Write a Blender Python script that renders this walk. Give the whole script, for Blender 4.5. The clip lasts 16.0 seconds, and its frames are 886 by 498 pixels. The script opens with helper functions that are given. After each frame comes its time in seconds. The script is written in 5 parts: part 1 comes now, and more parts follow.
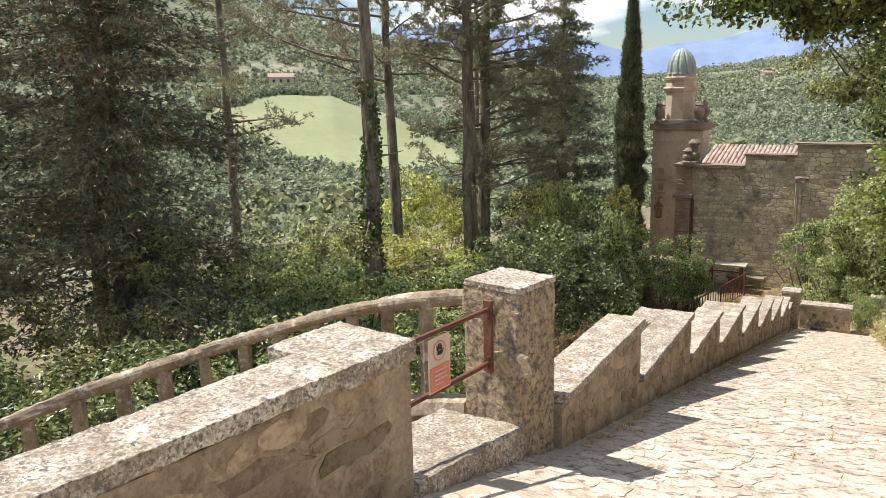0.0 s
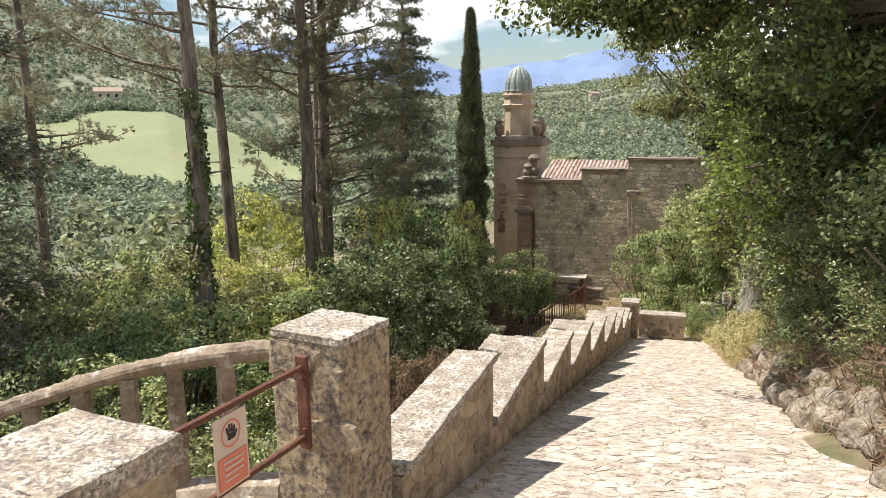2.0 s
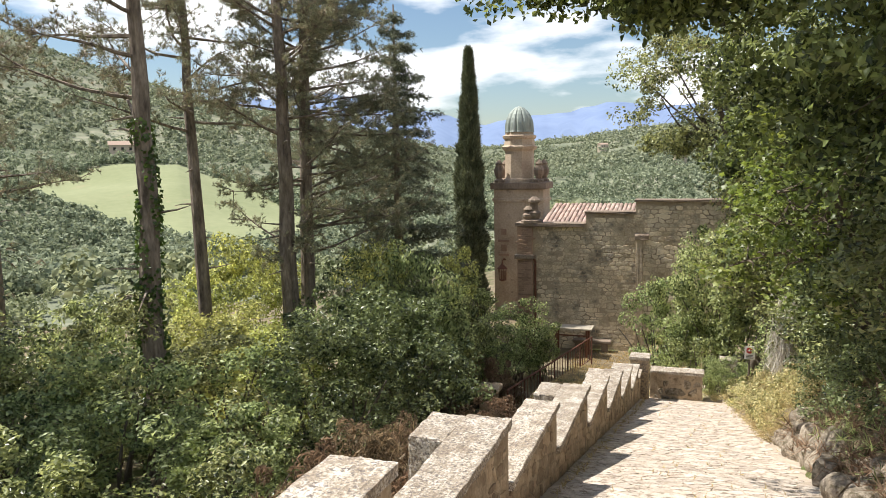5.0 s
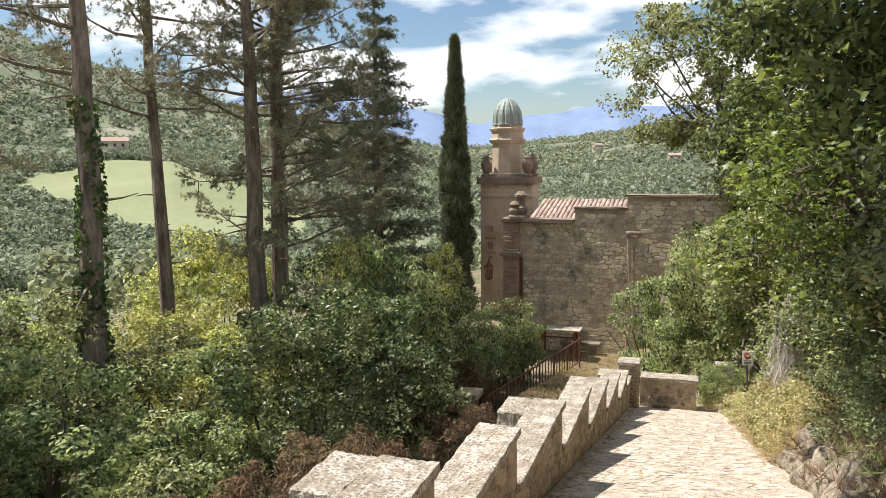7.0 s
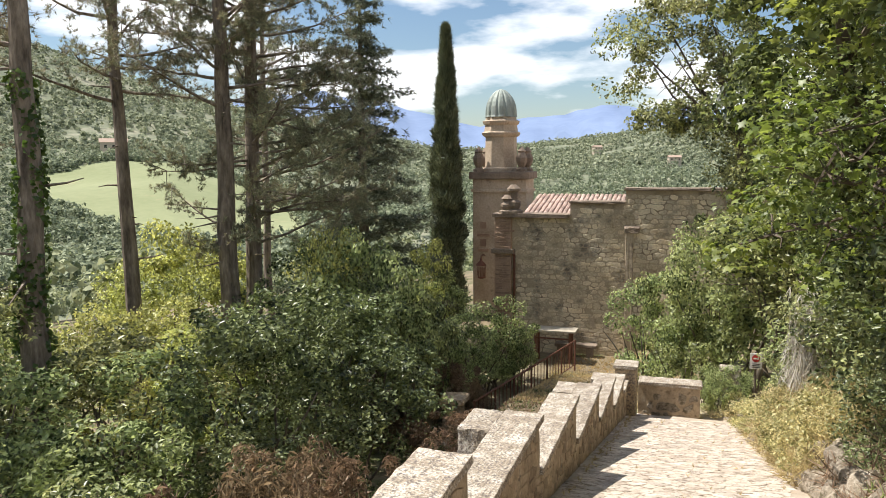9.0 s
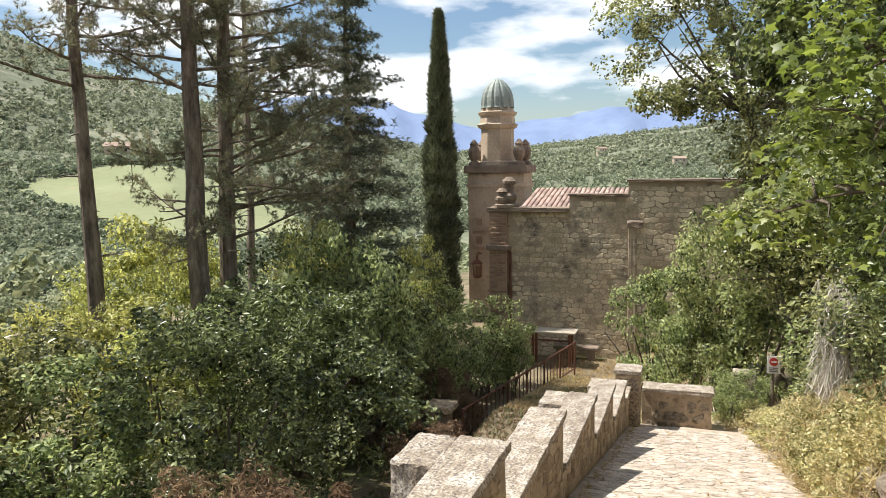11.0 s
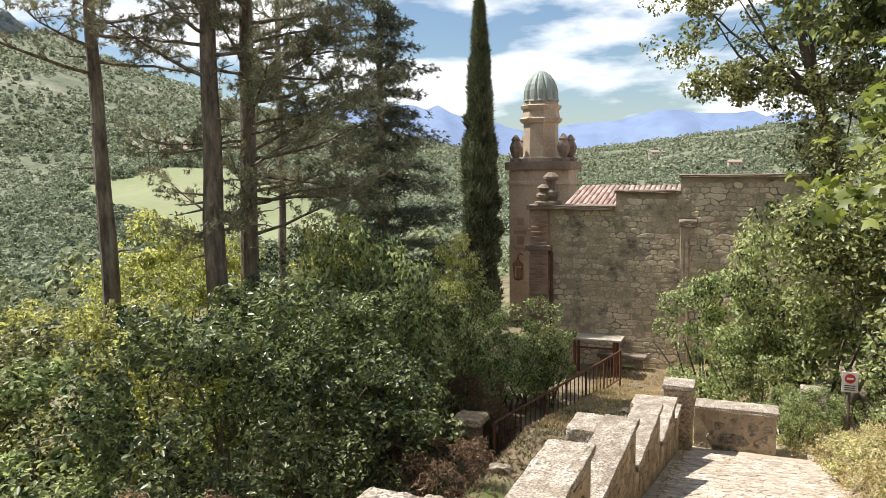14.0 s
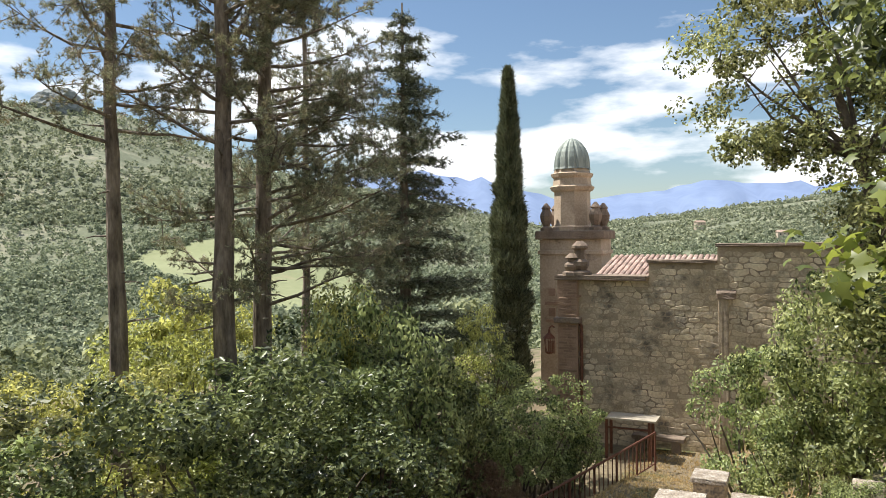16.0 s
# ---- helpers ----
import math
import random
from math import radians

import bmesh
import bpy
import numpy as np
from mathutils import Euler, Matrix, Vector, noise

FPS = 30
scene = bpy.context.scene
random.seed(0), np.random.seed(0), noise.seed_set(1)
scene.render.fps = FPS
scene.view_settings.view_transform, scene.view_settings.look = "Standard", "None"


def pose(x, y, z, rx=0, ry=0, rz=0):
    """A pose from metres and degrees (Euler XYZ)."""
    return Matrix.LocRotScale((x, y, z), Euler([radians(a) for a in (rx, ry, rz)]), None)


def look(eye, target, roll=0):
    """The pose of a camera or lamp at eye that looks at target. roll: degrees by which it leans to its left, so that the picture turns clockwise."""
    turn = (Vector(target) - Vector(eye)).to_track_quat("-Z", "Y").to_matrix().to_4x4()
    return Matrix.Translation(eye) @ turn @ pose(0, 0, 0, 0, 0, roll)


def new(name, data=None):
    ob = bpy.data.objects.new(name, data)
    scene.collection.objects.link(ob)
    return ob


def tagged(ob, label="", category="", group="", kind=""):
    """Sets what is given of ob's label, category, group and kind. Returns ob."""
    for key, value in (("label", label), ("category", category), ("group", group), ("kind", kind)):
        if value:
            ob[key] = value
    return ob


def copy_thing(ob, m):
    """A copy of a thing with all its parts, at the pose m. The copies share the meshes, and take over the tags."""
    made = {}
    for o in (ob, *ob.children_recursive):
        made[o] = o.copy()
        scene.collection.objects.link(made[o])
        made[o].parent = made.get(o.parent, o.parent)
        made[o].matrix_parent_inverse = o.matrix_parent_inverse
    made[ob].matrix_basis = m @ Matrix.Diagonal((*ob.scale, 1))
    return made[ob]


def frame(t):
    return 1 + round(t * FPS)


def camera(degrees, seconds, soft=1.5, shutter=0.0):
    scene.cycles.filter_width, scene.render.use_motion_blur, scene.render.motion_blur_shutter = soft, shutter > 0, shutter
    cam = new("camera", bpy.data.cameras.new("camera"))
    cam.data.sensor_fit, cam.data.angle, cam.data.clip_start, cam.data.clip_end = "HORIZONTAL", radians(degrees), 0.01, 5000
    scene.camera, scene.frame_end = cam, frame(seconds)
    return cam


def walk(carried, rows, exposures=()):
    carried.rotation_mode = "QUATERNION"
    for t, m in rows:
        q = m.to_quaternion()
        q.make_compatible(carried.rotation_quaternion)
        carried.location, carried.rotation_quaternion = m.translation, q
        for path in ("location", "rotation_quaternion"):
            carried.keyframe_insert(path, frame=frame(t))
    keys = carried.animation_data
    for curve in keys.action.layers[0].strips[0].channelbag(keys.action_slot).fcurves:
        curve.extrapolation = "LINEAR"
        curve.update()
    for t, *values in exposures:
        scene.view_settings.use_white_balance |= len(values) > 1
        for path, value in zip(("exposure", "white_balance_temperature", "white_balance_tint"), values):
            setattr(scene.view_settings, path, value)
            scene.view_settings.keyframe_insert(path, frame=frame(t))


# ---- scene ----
cam = camera(61.1, 16.0, soft=0.6)
PATH = [
    (0, (-0.118, 0.082, 1.378), (-1.096, 1.778, 0.971), -1.3),
    (0.5, (-0.157, 0.243, 1.376), (-1.05, 1.987, 0.976), -1.5),
    (1, (-0.275, 0.42, 1.379), (-1.028, 2.231, 0.985), -1.4),
    (1.5, (-0.346, 0.708, 1.369), (-0.989, 2.562, 0.985), -1.1),
    (2, (-0.403, 1.039, 1.267), (-1.016, 2.906, 0.897), -0.8),
    (2.5, (-0.424, 1.436, 1.207), (-1.052, 3.307, 0.88), -0.7),
    (3, (-0.409, 1.83, 1.118), (-1.055, 3.702, 0.838), -0.9),
    (3.5, (-0.448, 2.224, 1.034), (-1.102, 4.098, 0.791), -1.0),
    (4, (-0.438, 2.609, 0.953), (-1.09, 4.485, 0.717), -1.1),
    (6.5, (-0.543, 4.536, 0.528), (-1.174, 6.419, 0.291), -0.7),
    (7, (-0.504, 4.921, 0.477), (-1.134, 6.805, 0.239), -0.6),
    (7.5, (-0.477, 5.311, 0.387), (-1.106, 7.195, 0.15), -0.7),
    (8, (-0.503, 5.678, 0.302), (-1.132, 7.562, 0.066), -0.6),
    (8.5, (-0.533, 6.052, 0.191), (-1.161, 7.936, -0.043), -0.5),
    (11, (-0.633, 8.115, -0.317), (-1.275, 9.996, -0.542), -0.8),
    (11.5, (-0.645, 8.561, -0.429), (-1.288, 10.441, -0.653), -0.6),
    (12, (-0.746, 8.922, -0.474), (-1.401, 10.798, -0.696), -0.7),
    (12.5, (-0.743, 9.202, -0.559), (-1.423, 11.07, -0.78), -0.7),
    (13, (-0.732, 9.453, -0.611), (-1.446, 11.308, -0.828), -0.7),
    (13.5, (-0.756, 9.525, -0.641), (-1.498, 11.37, -0.854), -0.6),
    (14, (-0.748, 9.647, -0.619), (-1.511, 11.483, -0.833), -0.7),
    (14.5, (-0.715, 9.882, -0.622), (-1.506, 11.706, -0.835), -0.7),
    (15, (-0.596, 10.192, -0.664), (-1.425, 12.001, -0.865), -0.8),
    (15.5, (-0.559, 10.453, -0.695), (-1.411, 12.255, -0.852), -0.8),
    (16, (-0.533, 10.721, -0.68), (-1.404, 12.521, -0.706), -0.7),
]
walk(cam, [(t, look(eye, target, roll)) for t, eye, target, roll in PATH])

# ---- world, sun ----
SUN = Vector((-0.48, -0.045, 0.80)).normalized()
world = bpy.data.worlds.new("world")
scene.world = world
world.use_nodes = True
wn, wl = world.node_tree.nodes, world.node_tree.links
wn.clear()
w_out = wn.new("ShaderNodeOutputWorld")
w_bg = wn.new("ShaderNodeBackground")
sky = wn.new("ShaderNodeTexSky")
sky.sky_type = 'NISHITA'
sky.sun_disc = False
sky.sun_elevation = math.asin(SUN.z)
sky.sun_rotation = math.atan2(SUN.x, SUN.y)
sky.air_density, sky.dust_density, sky.ozone_density = 1.1, 0.5, 3.5
w_tc = wn.new("ShaderNodeTexCoord")
w_map = wn.new("ShaderNodeMapping")
w_map.inputs["Scale"].default_value = (1.0, 1.0, 3.4)
w_map.inputs["Location"].default_value = (0.35, 0.2, 0.0)
w_noise = wn.new("ShaderNodeTexNoise")
w_noise.inputs["Scale"].default_value = 3.4
w_noise.inputs["Detail"].default_value = 7.0
w_noise.inputs["Roughness"].default_value = 0.52
w_ramp = wn.new("ShaderNodeValToRGB")
w_ramp.color_ramp.elements[0].position, w_ramp.color_ramp.elements[1].position = 0.49, 0.6
w_mix = wn.new("ShaderNodeMix")
w_mix.data_type = 'RGBA'
w_mix.inputs["B"].default_value = (11.2, 11.4, 11.7, 1)
wl.new(w_tc.outputs["Generated"], w_map.inputs["Vector"])
wl.new(w_map.outputs["Vector"], w_noise.inputs["Vector"])
# more cloud low over the horizon
w_sep = wn.new("ShaderNodeSeparateXYZ")
w_low = wn.new("ShaderNodeMapRange")
w_low.inputs["From Min"].default_value, w_low.inputs["From Max"].default_value = 0.07, 0.2
w_low.inputs["To Min"].default_value, w_low.inputs["To Max"].default_value = 0.05, 0.0
w_add = wn.new("ShaderNodeMath")
w_add.operation = 'ADD'
wl.new(w_tc.outputs["Generated"], w_sep.inputs["Vector"])
wl.new(w_sep.outputs["Z"], w_low.inputs["Value"])
wl.new(w_noise.outputs["Fac"], w_add.inputs[0])
wl.new(w_low.outputs["Result"], w_add.inputs[1])
wl.new(w_add.outputs["Value"], w_ramp.inputs["Fac"])
wl.new(w_ramp.outputs["Color"], w_mix.inputs["Factor"])
wl.new(sky.outputs["Color"], w_mix.inputs["A"])
wl.new(w_mix.outputs["Result"], w_bg.inputs["Color"])
w_bg.inputs["Strength"].default_value = 0.083
wl.new(w_bg.outputs["Background"], w_out.inputs["Surface"])
sun = new("sun", bpy.data.lights.new("sun", 'SUN'))
sun.data.energy, sun.data.angle, sun.data.color = 5.0, radians(0.55), (1.0, 0.95, 0.87)
sun.matrix_world = look(SUN * 60, (0, 0, 0))
scene.view_settings.exposure = 0.53

# ---- materials ----


def ramp_node(nt, stops):
    r = nt.nodes.new("ShaderNodeValToRGB")
    while len(r.color_ramp.elements) < len(stops):
        r.color_ramp.elements.new(0.5)
    for e, (p, c) in zip(r.color_ramp.elements, stops):
        e.position, e.color = p, (*c, 1)
    return r


def surface(name, stops, scale, rough=0.85, grain=40.0, bump=0.3, spots=None, spot_scale=9.0, spot_edge=(0.56, 0.62), vary=0.0, metal=0.0, stretch=(1, 1, 1), island=False, mid=0.45):
    """Two scales of noise on world position, optional patches of another colour, a bump, and some change from piece to piece."""
    m = bpy.data.materials.new(name)
    m.use_nodes = True
    nt = m.node_tree
    nodes, links = nt.nodes, nt.links
    b = nodes["Principled BSDF"]
    b.inputs["Metallic"].default_value = metal
    b.inputs["Specular IOR Level"].default_value = 0.3
    geo = nodes.new("ShaderNodeNewGeometry")
    mp = nodes.new("ShaderNodeMapping")
    mp.inputs["Scale"].default_value = stretch
    links.new(geo.outputs["Position"], mp.inputs["Vector"])
    big, fine = nodes.new("ShaderNodeTexNoise"), nodes.new("ShaderNodeTexNoise")
    big.inputs["Scale"].default_value, big.inputs["Detail"].default_value = scale, 5
    fine.inputs["Scale"].default_value, fine.inputs["Detail"].default_value = grain, 4
    fine.inputs["Roughness"].default_value = 0.65
    for n in (big, fine):
        links.new(mp.outputs["Vector"], n.inputs["Vector"])
    mixv = nodes.new("ShaderNodeMix")
    mixv.inputs["Factor"].default_value = mid
    links.new(big.outputs["Fac"], mixv.inputs["A"])
    links.new(fine.outputs["Fac"], mixv.inputs["B"])
    rp = ramp_node(nt, stops)
    links.new(mixv.outputs["Result"], rp.inputs["Fac"])
    colour = rp.outputs["Color"]
    if spots:
        sn = nodes.new("ShaderNodeTexNoise")
        sn.inputs["Scale"].default_value, sn.inputs["Detail"].default_value, sn.inputs["Roughness"].default_value = spot_scale, 6, 0.7
        links.new(mp.outputs["Vector"], sn.inputs["Vector"])
        sr = ramp_node(nt, [(spot_edge[0], (0, 0, 0)), (spot_edge[1], (1, 1, 1))])
        links.new(sn.outputs["Fac"], sr.inputs["Fac"])
        mx = nodes.new("ShaderNodeMix")
        mx.data_type = 'RGBA'
        links.new(sr.outputs["Color"], mx.inputs["Factor"])
        links.new(colour, mx.inputs["A"])
        mx.inputs["B"].default_value = (*spots, 1)
        colour = mx.outputs["Result"]
    if vary:
        hsv = nodes.new("ShaderNodeHueSaturation")
        mr = nodes.new("ShaderNodeMapRange")
        mr.inputs["To Min"].default_value, mr.inputs["To Max"].default_value = 1 - vary, 1 + vary
        if island:
            links.new(geo.outputs["Random Per Island"], mr.inputs["Value"])
        else:
            oi = nodes.new("ShaderNodeObjectInfo")
            links.new(oi.outputs["Random"], mr.inputs["Value"])
        links.new(mr.outputs["Result"], hsv.inputs["Value"])
        links.new(colour, hsv.inputs["Color"])
        colour = hsv.outputs["Color"]
    links.new(colour, b.inputs["Base Color"])
    b.inputs["Roughness"].default_value = rough
    bm_ = nodes.new("ShaderNodeBump")
    bm_.inputs["Strength"].default_value, bm_.inputs["Distance"].default_value = bump, 0.02
    links.new(mixv.outputs["Result"], bm_.inputs["Height"])
    links.new(bm_.outputs["Normal"], b.inputs["Normal"])
    return m


def leafy(name, dark, light, vary=0.45, through_light=0.4, rough=0.42, hue=0.016, gloss=0.45):
    """Leaves: diffuse with light coming through, each leaf a little different."""
    m = bpy.data.materials.new(name)
    m.use_nodes = True
    nt = m.node_tree
    nodes, links = nt.nodes, nt.links
    b, out = nodes["Principled BSDF"], nodes["Material Output"]
    geo = nodes.new("ShaderNodeNewGeometry")
    rp = ramp_node(nt, [(0.0, dark), (1.0, light)])
    noi = nodes.new("ShaderNodeTexNoise")
    noi.inputs["Scale"].default_value = 0.9
    noi.inputs["Detail"].default_value = 3
    links.new(geo.outputs["Position"], noi.inputs["Vector"])
    mx = nodes.new("ShaderNodeMix")
    mx.inputs["Factor"].default_value = 0.55
    links.new(geo.outputs["Random Per Island"], mx.inputs["A"])
    links.new(noi.outputs["Fac"], mx.inputs["B"])
    spread_ = nodes.new("ShaderNodeMapRange")
    spread_.inputs["From Min"].default_value, spread_.inputs["From Max"].default_value = 0.27, 0.73
    links.new(mx.outputs["Result"], spread_.inputs["Value"])
    links.new(spread_.outputs["Result"], rp.inputs["Fac"])
    hsv = nodes.new("ShaderNodeHueSaturation")
    oi = nodes.new("ShaderNodeObjectInfo")
    mr = nodes.new("ShaderNodeMapRange")
    mr.inputs["To Min"].default_value, mr.inputs["To Max"].default_value = 0.5 - hue, 0.5 + hue * 0.6
    links.new(oi.outputs["Random"], mr.inputs["Value"])
    links.new(mr.outputs["Result"], hsv.inputs["Hue"])
    links.new(rp.outputs["Color"], hsv.inputs["Color"])
    links.new(hsv.outputs["Color"], b.inputs["Base Color"])
    b.inputs["Roughness"].default_value = rough
    b.inputs["Specular IOR Level"].default_value = gloss
    tr = nodes.new("ShaderNodeBsdfTranslucent")
    bright = nodes.new("ShaderNodeHueSaturation")
    bright.inputs["Hue"].default_value, bright.inputs["Saturation"].default_value, bright.inputs["Value"].default_value = 0.49, 1.15, 1.5
    links.new(hsv.outputs["Color"], bright.inputs["Color"])
    links.new(bright.outputs["Color"], tr.inputs["Color"])
    ms = nodes.new("ShaderNodeMixShader")
    ms.inputs["Fac"].default_value = through_light
    links.new(b.outputs["BSDF"], ms.inputs[1])
    links.new(tr.outputs["BSDF"], ms.inputs[2])
    links.new(ms.outputs["Shader"], out.inputs["Surface"])
    return m


def plain(name, colour, rough=0.5, metal=0.0):
    return surface(name, [(0.3, tuple(c * 0.8 for c in colour)), (0.7, colour)], 6, rough, 60, 0.08, metal=metal)


M_COPING = surface("lichened_coping_stone", [(0.34, (0.2, 0.155, 0.115)), (0.48, (0.38, 0.315, 0.24)), (0.56, (0.58, 0.52, 0.44)), (0.66, (0.82, 0.77, 0.7))], 7, 0.92, 60, 0.9, (0.19, 0.16, 0.14), 42, (0.52, 0.58), 0.08, mid=0.6)
M_BLOCK = surface("weathered_dressed_stone", [(0.3, (0.17, 0.125, 0.085)), (0.5, (0.4, 0.31, 0.205)), (0.7, (0.58, 0.47, 0.33))], 5.5, 0.93, 34, 0.9, (0.14, 0.115, 0.1), 24, (0.47, 0.6), 0.08, mid=0.55)
M_RUBBLE = surface("rubble_stone", [(0.3, (0.18, 0.13, 0.085)), (0.5, (0.37, 0.28, 0.19)), (0.72, (0.54, 0.44, 0.32))], 5, 0.93, 34, 0.5, (0.15, 0.13, 0.11), 10, (0.58, 0.68), 0.3)
M_RUBBLE_D = surface("brown_rubble_stone", [(0.3, (0.14, 0.1, 0.065)), (0.5, (0.32, 0.24, 0.16)), (0.72, (0.52, 0.41, 0.29))], 7, 0.93, 40, 1.0, (0.42, 0.33, 0.23), 8, (0.5, 0.58), 0.35, mid=0.55)
M_RUBBLE_J = surface("rubble_stone_joined", [(0.3, (0.18, 0.13, 0.085)), (0.5, (0.37, 0.28, 0.19)), (0.72, (0.54, 0.44, 0.32))], 5, 0.93, 34, 0.5, (0.15, 0.13, 0.11), 10, (0.58, 0.68), 0.3, island=True)
M_MORTAR = surface("lime_mortar", [(0.3, (0.2, 0.15, 0.1)), (0.5, (0.38, 0.3, 0.21)), (0.7, (0.58, 0.455, 0.325))], 6, 0.95, 36, 0.9, (0.2, 0.15, 0.1), 9, (0.54, 0.64), mid=0.55)
M_FLAG = surface("pale_paving_stone", [(0.34, (0.34, 0.27, 0.205)), (0.46, (0.51, 0.43, 0.355)), (0.64, (0.68, 0.6, 0.52))], 5, 0.9, 45, 0.6, (0.27, 0.215, 0.165), 11, (0.53, 0.6), 0.17)
M_FLAG_J = surface("pale_paving_stone_joined", [(0.34, (0.34, 0.27, 0.205)), (0.46, (0.51, 0.43, 0.355)), (0.64, (0.68, 0.6, 0.52))], 5, 0.9, 45, 0.6, (0.27, 0.215, 0.165), 11, (0.53, 0.6), 0.17, island=True)
M_JOINT = surface("sandy_paving_joint", [(0.3, (0.34, 0.27, 0.2)), (0.7, (0.58, 0.5, 0.41))], 2.5, 0.95, 40, 0.5, (0.3, 0.25, 0.17), 2.2, (0.62, 0.72))
M_CHAPEL = surface("grey_chapel_rubble", [(0.32, (0.3, 0.225, 0.145)), (0.5, (0.6, 0.5, 0.355)), (0.68, (0.82, 0.72, 0.56))], 1.1, 0.94, 14, 0.9, (0.19, 0.165, 0.135), 1.3, (0.5, 0.66), 0.24)
M_CHAPEL_J = surface("grey_chapel_rubble_joined", [(0.32, (0.3, 0.225, 0.145)), (0.5, (0.6, 0.5, 0.355)), (0.68, (0.82, 0.72, 0.56))], 1.1, 0.94, 14, 0.9, (0.19, 0.165, 0.135), 1.3, (0.5, 0.66), 0.24, island=True)
M_CHAPEL_M = surface("chapel_mortar", [(0.3, (0.29, 0.225, 0.155)), (0.7, (0.54, 0.445, 0.33))], 0.9, 0.95, 16, 0.6, (0.2, 0.16, 0.12), 1.1, (0.52, 0.64))
M_BRICK = surface("old_brick", [(0.3, (0.24, 0.155, 0.108)), (0.7, (0.42, 0.295, 0.215))], 3, 0.92, 30, 0.4, vary=0.2)
M_TOWER = surface("tower_stone", [(0.3, (0.32, 0.24, 0.17)), (0.5, (0.47, 0.375, 0.28)), (0.7, (0.62, 0.51, 0.4))], 1.0, 0.93, 14, 0.35, (0.2, 0.15, 0.12), 1.6, (0.58, 0.7), 0.1)
M_DARKSTONE = surface("dark_moulded_stone", [(0.3, (0.14, 0.105, 0.08)), (0.7, (0.33, 0.26, 0.2))], 2.5, 0.93, 20, 0.4)
M_COPPER = surface("green_copper", [(0.3, (0.19, 0.22, 0.195)), (0.5, (0.32, 0.36, 0.325)), (0.7, (0.46, 0.49, 0.45))], 1.6, 0.6, 12, 0.15, stretch=(1, 1, 0.3), metal=0.1)
M_TILE = surface("terracotta_roof_tile", [(0.3, (0.23, 0.14, 0.11)), (0.5, (0.4, 0.29, 0.24)), (0.72, (0.55, 0.46, 0.4))], 2.5, 0.9, 18, 0.3, vary=0.3)
M_RUST = surface("rusty_iron", [(0.3, (0.1, 0.045, 0.03)), (0.7, (0.24, 0.11, 0.075))], 12, 0.75, 60, 0.3, metal=0.3)
M_LOG = surface("rustic_cement_rail", [(0.3, (0.13, 0.095, 0.065)), (0.5, (0.3, 0.23, 0.165)), (0.7, (0.46, 0.385, 0.3))], 6, 0.93, 40, 0.7, (0.5, 0.45, 0.39), 9, (0.55, 0.62))
M_BARK = surface("pine_bark", [(0.35, (0.08, 0.063, 0.05)), (0.52, (0.24, 0.195, 0.155)), (0.7, (0.44, 0.37, 0.3))], 5, 0.95, 14, 1.0, stretch=(1, 1, 0.25))
M_TWIG = surface("grey_twig", [(0.3, (0.07, 0.055, 0.042)), (0.7, (0.19, 0.155, 0.12))], 6, 0.95, 30, 0.5)
M_EARTH = surface("dry_earth_and_litter", [(0.3, (0.1, 0.08, 0.05)), (0.5, (0.19, 0.15, 0.095)), (0.7, (0.32, 0.265, 0.17))], 0.9, 0.97, 9, 0.7, (0.09, 0.11, 0.035), 0.5, (0.5, 0.62))
M_ROCK = surface("bank_rock", [(0.32, (0.1, 0.08, 0.058)), (0.5, (0.27, 0.225, 0.17)), (0.7, (0.5, 0.44, 0.36))], 8, 0.94, 34, 1.0, (0.11, 0.09, 0.055), 9, (0.52, 0.62), 0.2, mid=0.55)
M_WHITE = plain("white_sign_enamel", (0.78, 0.74, 0.7), 0.4)
M_ORANGE = surface("faded_orange_red_print", [(0.3, (0.66, 0.17, 0.1)), (0.7, (0.76, 0.27, 0.17))], 5, 0.45, 40, 0.05)
M_PINK = plain("faded_sign_ground", (0.76, 0.6, 0.5), 0.45)
M_BLACK = plain("black_print", (0.03, 0.025, 0.022), 0.5)
M_RED = plain("red_print", (0.5, 0.05, 0.04), 0.45)
M_TABLE = surface("pale_table_board", [(0.3, (0.36, 0.31, 0.24)), (0.7, (0.55, 0.49, 0.4))], 3, 0.85, 30, 0.3)
M_HOUSE = plain("far_house_plaster", (0.6, 0.5, 0.4), 0.9)
M_ROOFFAR = plain("faded_far_roof", (0.46, 0.34, 0.27), 0.9)
M_DARK = plain("dark_opening", (0.03, 0.03, 0.03), 0.6)

L_SHRUB = leafy("shrub_leaf", (0.03, 0.046, 0.017), (0.52, 0.54, 0.25), through_light=0.37, gloss=0.42, rough=0.3)
L_DARK = leafy("dark_evergreen_leaf", (0.02, 0.033, 0.013), (0.29, 0.335, 0.15), through_light=0.3, gloss=0.4, rough=0.32)
L_YELLOW = leafy("yellow_green_leaf", (0.15, 0.17, 0.05), (0.62, 0.64, 0.25), through_light=0.46)
L_FRESH = leafy("fresh_green_leaf", (0.05, 0.075, 0.028), (0.52, 0.58, 0.28), through_light=0.46, gloss=0.38)
L_OAK = leafy("oak_leaf", (0.022, 0.035, 0.013), (0.29, 0.34, 0.13), through_light=0.38, gloss=0.42)
L_MAPLE = leafy("sunlit_maple_leaf", (0.07, 0.1, 0.026), (0.27, 0.32, 0.09), through_light=0.44)
L_PINE = leafy("pine_needle", (0.07, 0.08, 0.048), (0.5, 0.5, 0.32), through_light=0.22, gloss=0.4)
